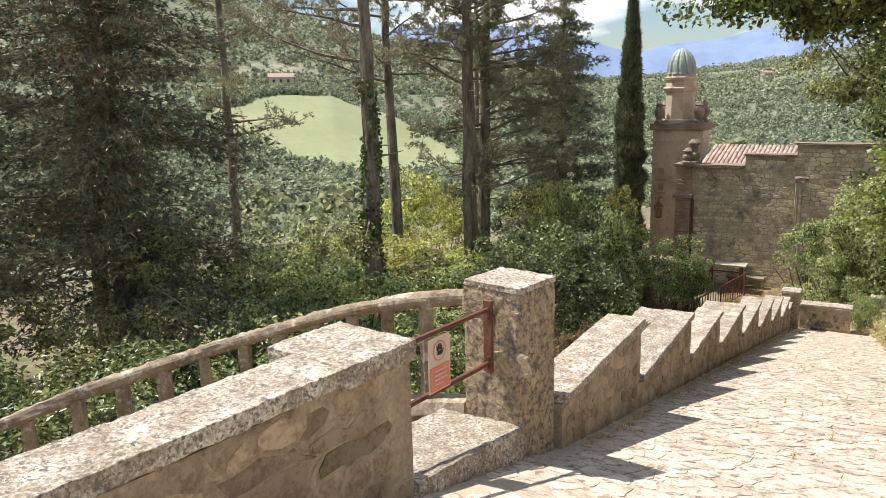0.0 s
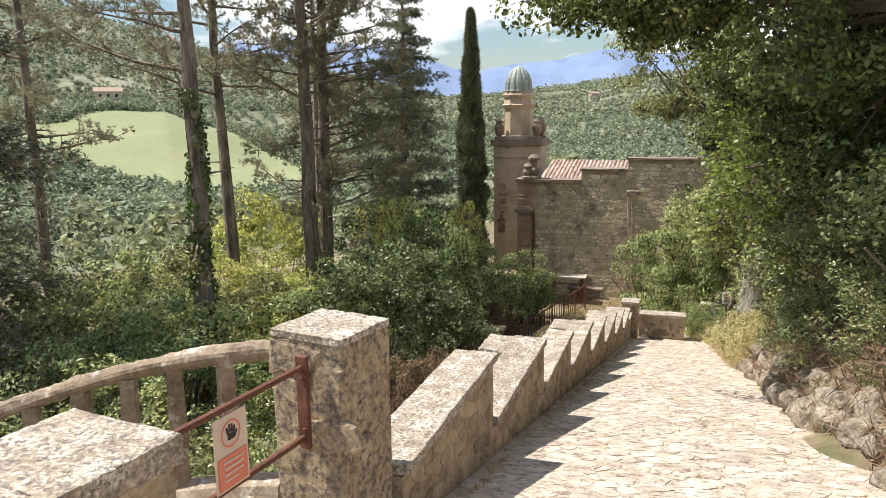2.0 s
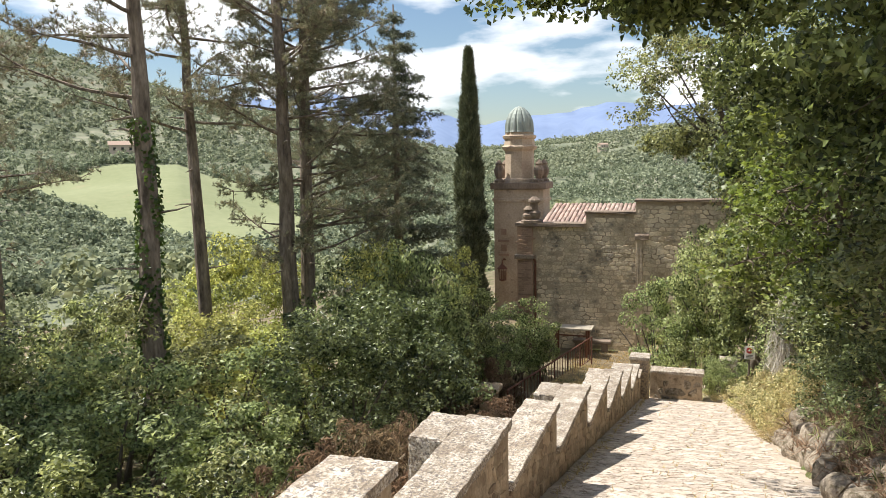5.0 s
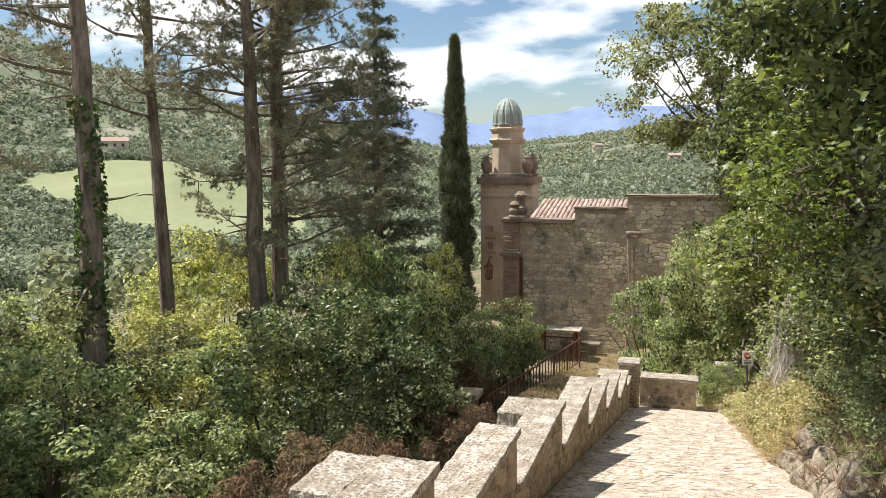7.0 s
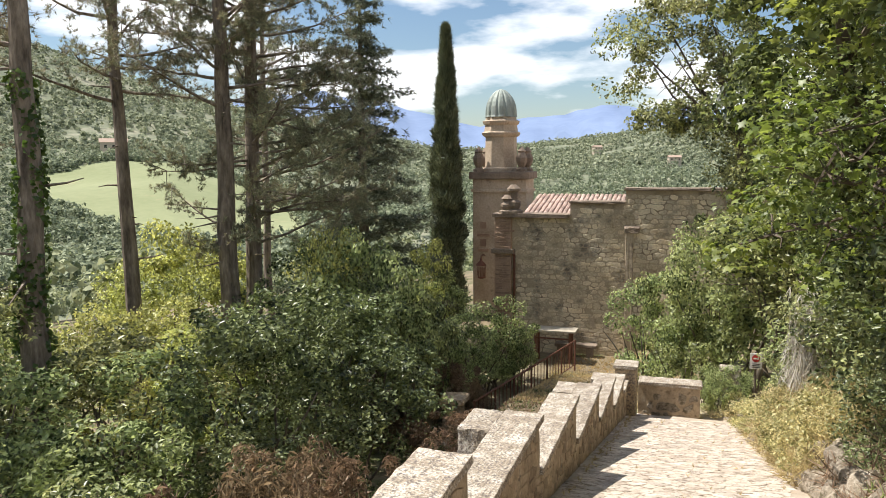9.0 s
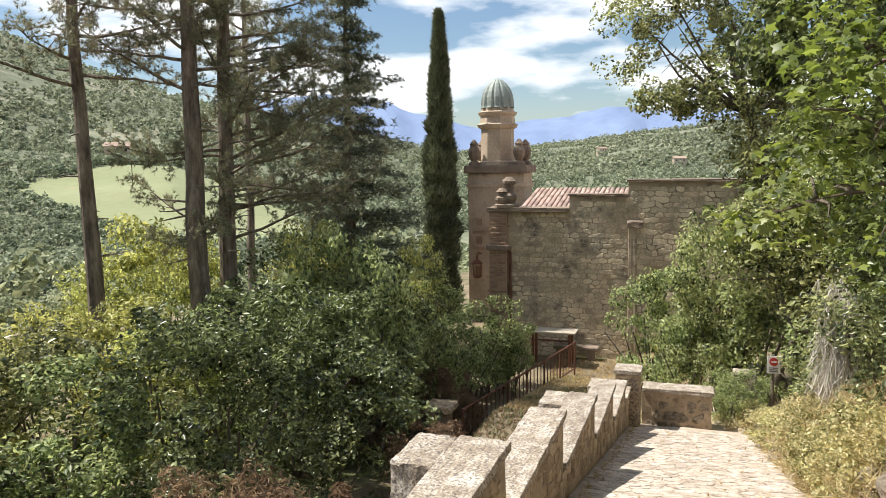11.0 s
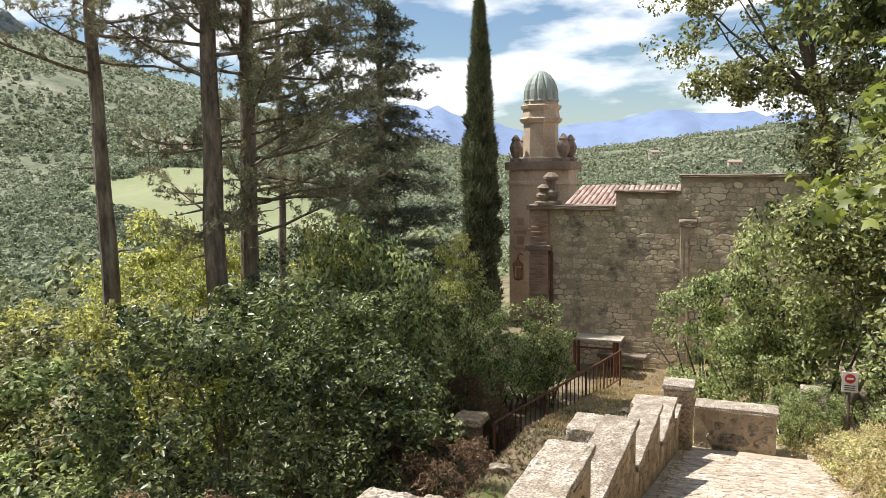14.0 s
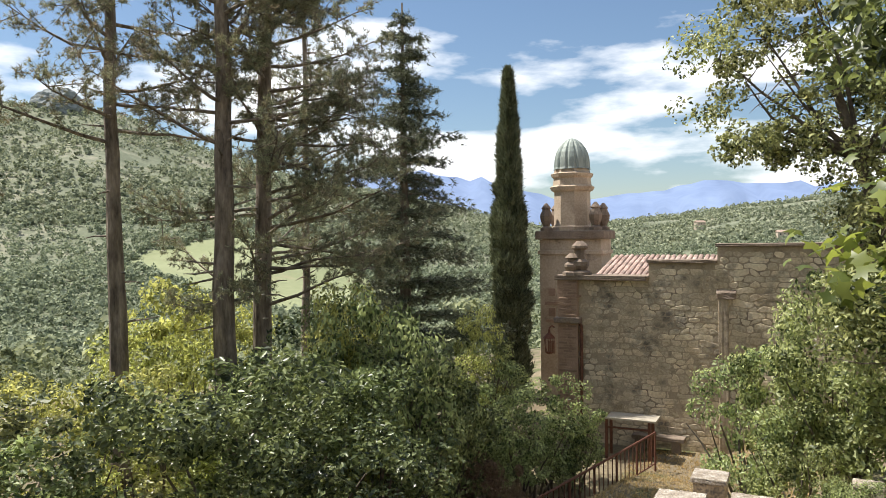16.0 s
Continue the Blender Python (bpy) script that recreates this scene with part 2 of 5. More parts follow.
# dry needles, with sunlight painted into their paler tone as well
L_PINE_DRY_LIT = leafy("sunlit_pine_needle", (0.16, 0.145, 0.085), (0.42, 0.37, 0.24), through_light=0.2)
L_FIR = leafy("fir_needle", (0.026, 0.036, 0.022), (0.3, 0.325, 0.21), through_light=0.1, gloss=0.4)
L_CYP = leafy("cypress_foliage", (0.04, 0.055, 0.03), (0.25, 0.28, 0.16), through_light=0.1)
L_IVY = leafy("ivy_leaf", (0.040, 0.080, 0.022), (0.112, 0.176, 0.048), gloss=0.5)
L_DRY = leafy("dry_grass", (0.28, 0.21, 0.1), (0.62, 0.52, 0.3), through_light=0.35)
L_BROWN = leafy("dry_brown_twigs", (0.11, 0.082, 0.052), (0.42, 0.32, 0.21), through_light=0.3, gloss=0.2)
L_DEAD = leafy("dead_grey_twigs", (0.3, 0.27, 0.22), (0.72, 0.68, 0.6), through_light=0.1, gloss=0.2)
L_STRAW = leafy("yellowed_weed_leaf", (0.15, 0.16, 0.05), (0.74, 0.67, 0.38), through_light=0.42)
L_GRASS = leafy("short_grass", (0.28, 0.23, 0.1), (0.72, 0.6, 0.33), through_light=0.4)
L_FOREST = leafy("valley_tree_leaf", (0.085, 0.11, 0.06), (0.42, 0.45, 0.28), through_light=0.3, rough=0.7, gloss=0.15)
# far leaves made paler and bluer, so haze is put into the colour
L_FOREST_FAR = leafy("hazed_far_wood", (0.11, 0.135, 0.088), (0.4, 0.43, 0.3), through_light=0.25, rough=0.9, gloss=0.0)

# ---- mesh helpers ----


def thing(name, label, category, group="", kind="", at=None):
    ob = new(name)
    ob.empty_display_size = 0.2
    if at:
        ob.location = at
    return tagged(ob, label, category, group, kind)


def link_mesh(name, me, material, parent=None, label=""):
    me.materials.append(material) if not me.materials else None
    ob = new(name, me)
    if parent is not None:
        ob.parent = parent
    return tagged(ob, label) if label else ob


def part(name, bm, material, parent=None, label=""):
    me = bpy.data.meshes.new(name)
    bm.normal_update()
    bm.to_mesh(me)
    bm.free()
    return link_mesh(name, me, material, parent, label)


def arrays_mesh(name, verts, faces):
    """A mesh from numpy arrays, all faces with the same number of corners."""
    me = bpy.data.meshes.new(name)
    k = faces.shape[1]
    me.vertices.add(len(verts))
    me.vertices.foreach_set("co", verts.astype(np.float32).ravel())
    me.loops.add(faces.size)
    me.loops.foreach_set("vertex_index", faces.astype(np.int32).ravel())
    me.polygons.add(len(faces))
    me.polygons.foreach_set("loop_start", np.arange(0, faces.size, k, dtype=np.int32))
    me.update(calc_edges=True)
    return me


def rough_box(x0, x1, y0, y1, z0, z1, wear=0.012, cuts=5, bevel=0.02, seed=0, turn=0.0, bm=None):
    """A worn stone block: bevelled, subdivided and pushed about by noise."""
    own = bmesh.new()
    bmesh.ops.create_cube(own, size=1.0)
    c = Vector(((x0 + x1) / 2, (y0 + y1) / 2, (z0 + z1) / 2))
    s = Vector((x1 - x0, y1 - y0, z1 - z0))
    for v in own.verts:
        v.co = Vector((v.co.x * s.x, v.co.y * s.y, v.co.z * s.z))
    if cuts:
        bmesh.ops.subdivide_edges(own, edges=own.edges[:], cuts=cuts, use_grid_fill=True)
    sharp = [e for e in own.edges if len(e.link_faces) == 2 and e.calc_face_angle(0) > 0.8]
    if bevel:
        bmesh.ops.bevel(own, geom=sharp, offset=bevel, segments=2, affect='EDGES', profile=0.6)
    rot = Matrix.Rotation(turn, 3, 'Z')
    for v in own.verts:
        p = rot @ v.co + c
        n = noise.noise_vector((p + Vector((seed * 7.3, seed * 3.1, 0))) * 5.0) * 0.28 + noise.noise_vector((p + Vector((0, seed * 5.0, 0))) * 17.0) * 0.42 + noise.noise_vector(p * 44.0) * 0.42
        v.co = p + n * wear
    if bm is None:
        return own
    me = bpy.data.meshes.new("tmp")
    own.to_mesh(me)
    own.free()
    bm.from_mesh(me)
    bpy.data.meshes.remove(me)
    return bm


def tube(bm, pts, radii, sides=8, wobble=0.0, seed=0, cap=True):
    """A tapered tube through points."""
    pts = [Vector(p) for p in pts]
    rings = []
    for i, p in enumerate(pts):
        d = (pts[min(i + 1, len(pts) - 1)] - pts[max(i - 1, 0)]).normalized()
        ref = Vector((0, 0, 1)) if abs(d.z) < 0.9 else Vector((1, 0, 0))
        a = d.cross(ref).normalized()
        b = d.cross(a)
        ring = []
        for k in range(sides):
            an = 2 * math.pi * k / sides
            o = (a * math.cos(an) + b * math.sin(an))
            r = radii[i]
            if wobble:
                r *= 1 + wobble * (noise.noise((p + o * 0.3) * 3.0 + Vector((seed, 0, 0))) + 0.5 * noise.noise((p + o * 0.15) * 11.0))
            ring.append(bm.verts.new(p + o * r))
        rings.append(ring)
    for r0, r1 in zip(rings, rings[1:]):
        for k in range(sides):
            bm.faces.new((r0[k], r0[(k + 1) % sides], r1[(k + 1) % sides], r1[k]))
    if cap:
        bm.faces.new(rings[0][::-1])
        bm.faces.new(rings[-1])
    return bm


def lathe(bm, centre, profile, sides=12, turn=0.0):
    rings = []
    for r, z in profile:
        rings.append([bm.verts.new((centre[0] + r * math.cos(turn + 2 * math.pi * k / sides), centre[1] + r * math.sin(turn + 2 * math.pi * k / sides), centre[2] + z)) for k in range(sides)])
    for r0, r1 in zip(rings, rings[1:]):
        for k in range(sides):
            bm.faces.new((r0[k], r0[(k + 1) % sides], r1[(k + 1) % sides], r1[k]))
    bm.faces.new(rings[0][::-1])
    bm.faces.new(rings[-1])
    return bm


def unit(v):
    return v / np.maximum(np.linalg.norm(v, axis=1, keepdims=True), 1e-9)


def leaf_mesh(name, rng, centres, outward, size, slim=0.55, droop=0.0, spread=0.9, fold=0.18):
    """Many leaves, each a folded four-cornered blade, facing roughly outward and up."""
    n = len(centres)
    nrm = unit(outward + rng.normal(0, spread, (n, 3)) + np.array([0, 0, 0.5]))
    tang = unit(np.cross(nrm, rng.normal(0, 1, (n, 3))))
    tang[:, 2] -= droop
    tang = unit(tang)
    side = unit(np.cross(nrm, tang))
    s = (size * rng.uniform(0.65, 1.35, n))[:, None]
    a = centres - tang * s * 0.5
    b = centres + side * s * slim * 0.5 + nrm * s * fold + tang * s * 0.02
    c = centres + tang * s * 0.55
    d = centres - side * s * slim * 0.5 + nrm * s * fold + tang * s * 0.02
    verts = np.stack([a, b, c, d], 1).reshape(-1, 3)
    i = np.arange(n)[:, None] * 4
    faces = np.concatenate([i + np.array([[0, 1, 2]]), i + np.array([[0, 2, 3]])], 0)
    return arrays_mesh(name, verts, faces)


def crown_points(rng, count, clusters, centre, radii, cluster_r, flat=0.75, lower=-0.7):
    """Leaves in clumps on the outside of an uneven crown."""
    d = unit(rng.normal(0, 1, (clusters, 3)))
    d[:, 2] = np.clip(d[:, 2], lower, 1)
    rr = rng.uniform(0.5, 1.0, clusters)[:, None] ** 0.5
    cc = d * rr * np.array(radii) * rng.uniform(0.8, 1.15, (clusters, 1))
    pick = rng.integers(0, clusters, count)
    o = unit(rng.normal(0, 1, (count, 3)))
    cr = (cluster_r * rng.uniform(0.5, 1.3, clusters))[pick][:, None]
    pos = cc[pick] + o * np.array([1, 1, flat]) * cr * rng.uniform(0.35, 1.0, (count, 1)) ** 0.5
    return pos + np.array(centre), unit(o + 0.6 * d[pick])


def needle_mesh(name, rng, centres, dirs, length, width, blades=8, spread=0.8):
    """Tufts of thin blades round each centre."""
    n = len(centres) * blades
    c = np.repeat(centres, blades, 0)
    d = unit(np.repeat(dirs, blades, 0) + rng.normal(0, spread, (n, 3)))
    s = unit(np.cross(d, rng.normal(0, 1, (n, 3))))
    ln = (length * rng.uniform(0.6, 1.3, n))[:, None]
    verts = np.stack([c - s * width * 0.5, c + s * width * 0.5, c + d * ln], 1).reshape(-1, 3)
    faces = np.arange(n * 3).reshape(-1, 3)
    return arrays_mesh(name, verts, faces)

# ---- ground ----


def road_z(y):
    if y < 1:
        return -0.1
    if y < 22.3:
        return -0.1 - 0.2418 * (y - 1)
    return -5.25 - 0.06 * (y - 22.3)


def road_edge(y):
    """Where the paving ends against the bank."""
    return float(np.interp(y, [-6, 4, 7, 9, 12, 16, 18, 20.5, 22.3, 24, 30], [1.7, 1.35, 1.1, 0.85, 0.72, 0.6, 0.5, 0.45, 0.9, 2.6, 5.0]))


def smooth(a, b, v):
    t = min(max((v - a) / (b - a), 0), 1)
    return t * t * (3 - 2 * t)


CX, CY = -0.6, 8.0
AZ = [-180, -60, -20, 4, 8, 14, 18, 31, 38.5, 49, 75, 180]
RING_D = [60, 110, 200, 320, 480, 640, 900, 1300, 1700]
# height over the eye's level, along each bearing (left of +y), at the distances above
HILLTOP = [18, 30, 50, 80, 110, 120, 120, 120, 120]
FAR = {
    -180: HILLTOP, -60: HILLTOP, 180: HILLTOP,
    -20: [-9, -14, -20, -22, -18, -4, 26, 76, 90], 4: [-11, -19, -28, -32, -24, -12, 8, 46, 62], 8: [-11, -19, -29, -33, -27, -18, -2, 28, 48],
    14: [-11, -20, -30, -34, -29, -23, -10, 8, 18],
    18: [-11, -20, -31, -35, -30, -24, -12, 6, 20],
    31: [-11, -20, -33, -36, -26, -16, 26, 84, 92],
    38.5: [-11, -21, -33, -33, -14, 2, 46, 116, 130],
    49: [-11, -21, -35, -36, -20, -4, 68, 202, 212], 75: [-12, -22, -36, -40, -24, 0, 80, 240, 255]}
FAR_GRID = np.array([FAR[a] for a in AZ], float)


def far_z(az, d):
    col = [np.interp(d, RING_D, FAR_GRID[k]) for k in range(len(AZ))]
    return float(np.interp(az, AZ, col))


def near_z(x, y):
    rz = road_z(y)
    edge = road_edge(y)
    left = -2.4 - 0.2 * max(0.0, min(y, 23.0)) - 0.14 * max(0.0, -x - 8.5)
    if y > 15 and x > -5.2:
        ter = -5.35 - 0.19 * max(0, min(y, 31) - 22.5)
        left = left + (max(left, ter) - left) * smooth(15, 19, y) * smooth(-5.2, -4.4, x)
    if y > 24:
        left = max(left, -7.02) if x > -12 else left
    if x < -1.75:
        return rz - 0.4 + (left - rz + 0.4) * smooth(-1.75, -2.7, x)
    if x < edge + 0.05:
        if y > 22.4 and x < -0.2:
            return -5.4 - 0.19 * min(max(0, y - 22.5), 8.6)
        return rz - 0.12
    rise = x - edge
    steep = 1.0 if y < 21 else max(0.25, 1.0 - (y - 21) * 0.25)
    return rz - 0.12 + steep * (min(rise * 1.3, 0.75) + max(0, rise - 0.55) * 0.55 + 0.1 * noise.noise(Vector((x * 1.3, y * 1.3, 0))))


def ground_z(x, y):
    dx, dy = x - CX, y - CY
    d = math.hypot(dx, dy)
    n = near_z(x, y) if d < 95 else 0
    if d < 45:
        return n
    az = math.degrees(math.atan2(-dx, dy))
    f = far_z(az, d) + 3.0 * noise.noise(Vector((x * 0.01, y * 0.01, 0))) * min(d / 200, 3) + 14 * noise.noise(Vector((x * 0.004, y * 0.004, 3))) * smooth(700, 1300, d)
    t = smooth(45, 95, d)
    return n * (1 - t) + f * t


def field_at(az, d):
    """The mown field on the far side of the valley."""
    top = float(np.interp(az, [29, 31, 35, 38.5, 43, 49, 51], [400, 470, 590, 640, 600, 560, 450]))
    low = float(np.interp(az, [29, 36, 43, 46, 50], [330, 300, 390, 440, 520]))
    wav = 14 * noise.noise(Vector((az * 0.5, d * 0.01, 4)))
    return 29 < az < 50.5 and low + wav < d < top + wav


rings = sorted(list(np.arange(0.6, 36, 0.6)) + [d for d in 36 * 1.055 ** np.arange(0, 91) if not 290 < d < 660] + list(np.arange(291, 660, 5)))
azs = sorted(set([round(a, 2) for a in np.arange(-180, 180, 2.0)] + [round(a, 2) for a in np.arange(-30, 75, 0.75)] + [round(a, 2) for a in np.arange(28.2, 51.5, 0.3)]))
gv, gf = [(CX, CY, ground_z(CX, CY))], []
for d in rings:
    for a in azs:
        r = radians(a)
        x, y = CX - d * math.sin(r), CY + d * math.cos(r)
        gv.append((x, y, ground_z(x, y)))
NA = len(azs)
gq = [(1 + i * NA + k, 1 + i * NA + (k + 1) % NA, 1 + (i + 1) * NA + (k + 1) % NA, 1 + (i + 1) * NA + k) for i in range(len(rings) - 1) for k in range(NA)]
me = bpy.data.meshes.new("ground")
me.from_pydata(gv, [], [(0, 1 + (k + 1) % NA, 1 + k) for k in range(NA)] + [q[::-1] for q in gq])
M_FIELD = surface("mown_field", [(0.3, (0.2, 0.225, 0.11)), (0.7, (0.28, 0.295, 0.165))], 0.02, 0.95, 0.2, 0.1, (0.3, 0.27, 0.16), 0.03, (0.6, 0.7))
# scrub and bare patches, paled so that haze is in the hill colour
M_HILL = surface("hazed_scrubby_hillside", [(0.3, (0.1, 0.12, 0.075)), (0.5, (0.17, 0.185, 0.12)), (0.7, (0.36, 0.33, 0.25))], 0.012, 0.97, 0.09, 0.6)
me.materials.append(M_EARTH)
me.materials.append(M_FIELD)
me.materials.append(M_HILL)
mats = []
for p in me.polygons:
    c = p.center
    d = math.hypot(c.x - CX, c.y - CY)
    az = math.degrees(math.atan2(-(c.x - CX), c.y - CY))
    mats.append(1 if field_at(az, d) else (2 if d > 70 else 0))
me.polygons.foreach_set("material_index", mats)
me.polygons.foreach_set("use_smooth", [True] * len(mats))
ground = tagged(new("ground", me), "dry earth slope falling to a wooded valley with hills", "ground", kind="structure")

# mountains far away, with the distance haze painted in as blue
bm = bmesh.new()
prev = None
for k in range(181):
    az = -60 + k * 0.9
    d = 4300
    base = float(np.interp(az, [-60, -10, 2, 6.5, 9.5, 13, 15.8, 19.3, 22.8, 28.5, 31, 36, 50, 102], [2.5, 3.2, 3.6, 4.0, 3.35, 3.15, 2.5, 3.55, 4.4, 5.2, 4.9, 4.2, 3.5, 3]))
    el = base + 0.1 * noise.noise(Vector((az * 0.45, 1, 0))) + 0.1 * noise.noise(Vector((az * 1.6, 5, 0)))
    col = []
    for j, (dd, hh) in enumerate([(3000, -0.4), (3400, 0.35), (3800, 0.7), (d, 1.0), (4600, 0.4)]):
        r = radians(az)
        wob = 1 + 0.1 * noise.noise(Vector((az * 0.9, j * 3.0, 2)))
        col.append(bm.verts.new((CX - dd * wob * math.sin(r), CY + dd * wob * math.cos(r), d * math.tan(radians(el)) * hh)))
    if prev:
        for j in range(4):
            bm.faces.new((prev[j], col[j], col[j + 1], prev[j + 1])).smooth = True
    prev = col
# blue base colour and faint glow stand in for haze before the ridge
M_MOUNT = surface("haze_blue_distance", [(0.3, (0.13, 0.17, 0.27)), (0.7, (0.2, 0.25, 0.36))], 0.002, 1.0, 0.01, 0.2)
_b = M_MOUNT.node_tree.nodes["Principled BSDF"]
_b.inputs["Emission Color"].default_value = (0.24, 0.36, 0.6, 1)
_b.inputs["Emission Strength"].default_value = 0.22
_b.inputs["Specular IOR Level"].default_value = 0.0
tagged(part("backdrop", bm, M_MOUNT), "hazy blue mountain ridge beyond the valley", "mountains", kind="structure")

# ---- stone pieces ----


def mosaic(rng, place_at, normal, length, height, cu, cv, keep, inset=0.01, depth=(0.015, 0.03), jitter=0.26, merge=0.3, clamp=None):
    """Irregular stones that fit one another, over a surface given by place_at(s, t). Returns (middle, corners, faces) of each."""
    nu, nv = max(1, int(length / cu)), max(1, int(height / cv))
    du, dv = length / nu, height / nv
    pt = {}

    def line(k, j):
        """Points along the joints between courses, at every half stone."""
        key = (0, k, j)
        if key not in pt:
            pt[key] = ((k / 2 + rng.normal(0, jitter * 0.45)) * du, (j + rng.normal(0, jitter * 0.5)) * dv)
        return pt[key]

    def upright(k, j):
        key = (1, k, j)
        if key not in pt:
            p, q = line(k, j), line(k, j + 1)
            pt[key] = ((p[0] + q[0]) / 2 + rng.normal(0, jitter * 0.25) * du, (p[1] + q[1]) / 2)
        return pt[key]

    stones = []
    for j in range(nv):
        i = -1
        while i < nu:
            k = 2 if rng.random() < merge else 1
            k0, k1 = 2 * i + j % 2, 2 * (i + k) + j % 2
            ring = [line(q, j) for q in range(k0, k1 + 1)] + [upright(k1, j)]
            ring += [line(q, j + 1) for q in range(k1, k0 - 1, -1)] + [upright(k0, j)]
            i += k
            ring = np.array(ring)
            n = len(ring)
            ring = 0.6 * ring + 0.2 * np.roll(ring, 1, 0) + 0.2 * np.roll(ring, -1, 0)
            if clamp:
                lim = np.array([clamp(s) for s in ring[:, 0]])
                if np.ptp(lim) > 0.2:
                    lim[:] = lim.min()
                ring[:, 1] = np.minimum(ring[:, 1], lim)
            mid = ring.mean(0)
            if not keep(mid[0], mid[1]) or np.ptp(ring[:, 1]) < 0.3 * dv:
                continue
            off = ring - mid
            ln = np.linalg.norm(off, axis=1, keepdims=True)
            ring = mid + off * np.maximum(0.25, 1 - inset / ln)
            dd = rng.uniform(*depth)
            tilt = rng.normal(0, 0.012, 2) * min(1.0, dd / 0.025)
            vs, fs = [], []
            for f, z in ((1.0, -0.025), (1.0, dd * 0.55), (0.86, dd)):
                for p in mid + (ring - mid) * f:
                    h = z + (rng.normal(0, 0.12 * dd) + float((p - mid) @ tilt) if z > 0 else 0)
                    vs.append(place_at(p[0], p[1]) + normal * h)
            vs.append(place_at(mid[0], mid[1]) + normal * (dd * 1.08))
            for r in range(2):
                for q in range(n):
                    fs.append((r * n + q, r * n + (q + 1) % n, (r + 1) * n + (q + 1) % n, (r + 1) * n + q))
            fs += [(2 * n + q, 2 * n + (q + 1) % n, 3 * n) for q in range(n)]
            stones.append((vs[-1], vs, fs))
    return stones


def pavers(rng, place_at, normal, length, height, cell, keep, inset, depth):
    """Crazy paving: each stone is what lies nearest to its own middle."""
    rows, cols = int(height / (cell * 0.87)), int(length / cell)
    pts = np.array([((c + 0.5 * (r % 2)) * cell, r * cell * 0.87) for r in range(rows) for c in range(cols)])
    pts = pts + rng.normal(0, 0.34 * cell, pts.shape)
    out = []
    for i, p in enumerate(pts):
        if not keep(p[0], p[1]):
            continue
        d = pts - p
        near_ids = np.argsort((d ** 2).sum(1))[1:15]
        h = cell * 1.2
        poly = [np.array(q) for q in ((-h, -h), (h, -h), (h, h), (-h, h))]
        for j in near_ids:
            nv, lim = d[j], (d[j] ** 2).sum() / 2
            res = []
            for a, b in zip(poly, poly[1:] + poly[:1]):
                fa, fb = a @ nv - lim, b @ nv - lim
                if fa <= 0:
                    res.append(a)
                if fa * fb < 0:
                    res.append(a + (b - a) * fa / (fa - fb))
            poly = res
        if len(poly) < 3:
            continue
        ring = []
        for a, b in zip(poly, poly[1:] + poly[:1]):
            ring += [a * 0.8 + b * 0.2, a * 0.2 + b * 0.8]
        ring = np.array(ring) + rng.normal(0, 0.006, (len(ring), 2))
        ln = np.linalg.norm(ring, axis=1, keepdims=True)
        ring = p + ring * np.maximum(0.3, 1 - inset * rng.uniform(0.5, 1.6) / np.maximum(ln, 1e-6))
        dd = rng.uniform(*depth)
        tilt = rng.normal(0, 0.004, 2)
        n = len(ring)
        vs = []
        for f, z in ((1.0, -0.02), (0.95, dd)):
            for q in p + (ring - p) * f:
                vs.append(place_at(q[0], q[1]) + normal * (z + (float((q - p) @ tilt) if z > 0 else 0)))
        vs.append(place_at(p[0], p[1]) + normal * dd)
        fs = [(q, (q + 1) % n, n + (q + 1) % n, n + q) for q in range(n)] + [(n + q, n + (q + 1) % n, 2 * n) for q in range(n)]
        out.append((vs[-1], vs, fs))
    return out


def lay(name, parent, stones, material, joined, limit=300, stuff_name="small_stones"):
    """The first stones are parts, each with its own mesh; the rest are one mesh."""
    for mid, vs, fs in stones[:limit]:
        me = bpy.data.meshes.new(name)
        me.from_pydata([v - mid for v in vs], [], fs)
        ob = link_mesh(name, me, material, parent)
        ob.location = mid
    rest = stones[limit:]
    if rest:
        av, af = [], []
        for mid, vs, fs in rest:
            af += [[len(av) + q for q in f] for f in fs]
            av += vs
        me = bpy.data.meshes.new(stuff_name)
        me.from_pydata(av, [], af)
        tagged(link_mesh(stuff_name, me, joined, parent), kind="stuff")


# ---- paved road ----
rng = np.random.default_rng(5)
bm = bmesh.new()
prev = None
for y in np.arange(-6, 24.9, 0.5):
    e = road_edge(y)
    row = [bm.verts.new((x, y, road_z(y) - 0.015 + 0.008 * noise.noise(Vector((x * 2, y * 2, 0))))) for x in np.linspace(-1.78 if y > 4.2 else -2.2, e + 0.25, 9)]
    if y > 22.3:
        for v, x in zip(row, np.linspace(-0.3, e + 0.25, 9)):
            v.co.x = x
    if prev:
        for k in range(8):
            bm.faces.new((prev[k], prev[k + 1], row[k + 1], row[k]))
    prev = row
road = tagged(part("road", bm, M_JOINT), "sloping lane paved with pale uneven flat stones", "road", kind="structure")


def road_keep(s, t):
    x, y = -2.1 + s, -5.5 + t
    lo = -1.72 if y > 4.3 else (-1.85 if y > 2.9 else -2.05)
    return lo < x < road_edge(y) - 0.03


FLAG_SPOTS = pavers(rng, lambda s, t: Vector((-2.1 + s, -5.5 + t, road_z(-5.5 + t) - 0.012)), Vector((0, 0.235, 0.97)), 4.4, 27.7, 0.185, road_keep, 0.005, (0.0005, 0.003))
FLAG_SPOTS.sort(key=lambda q: abs(q[0].y - 13.0))

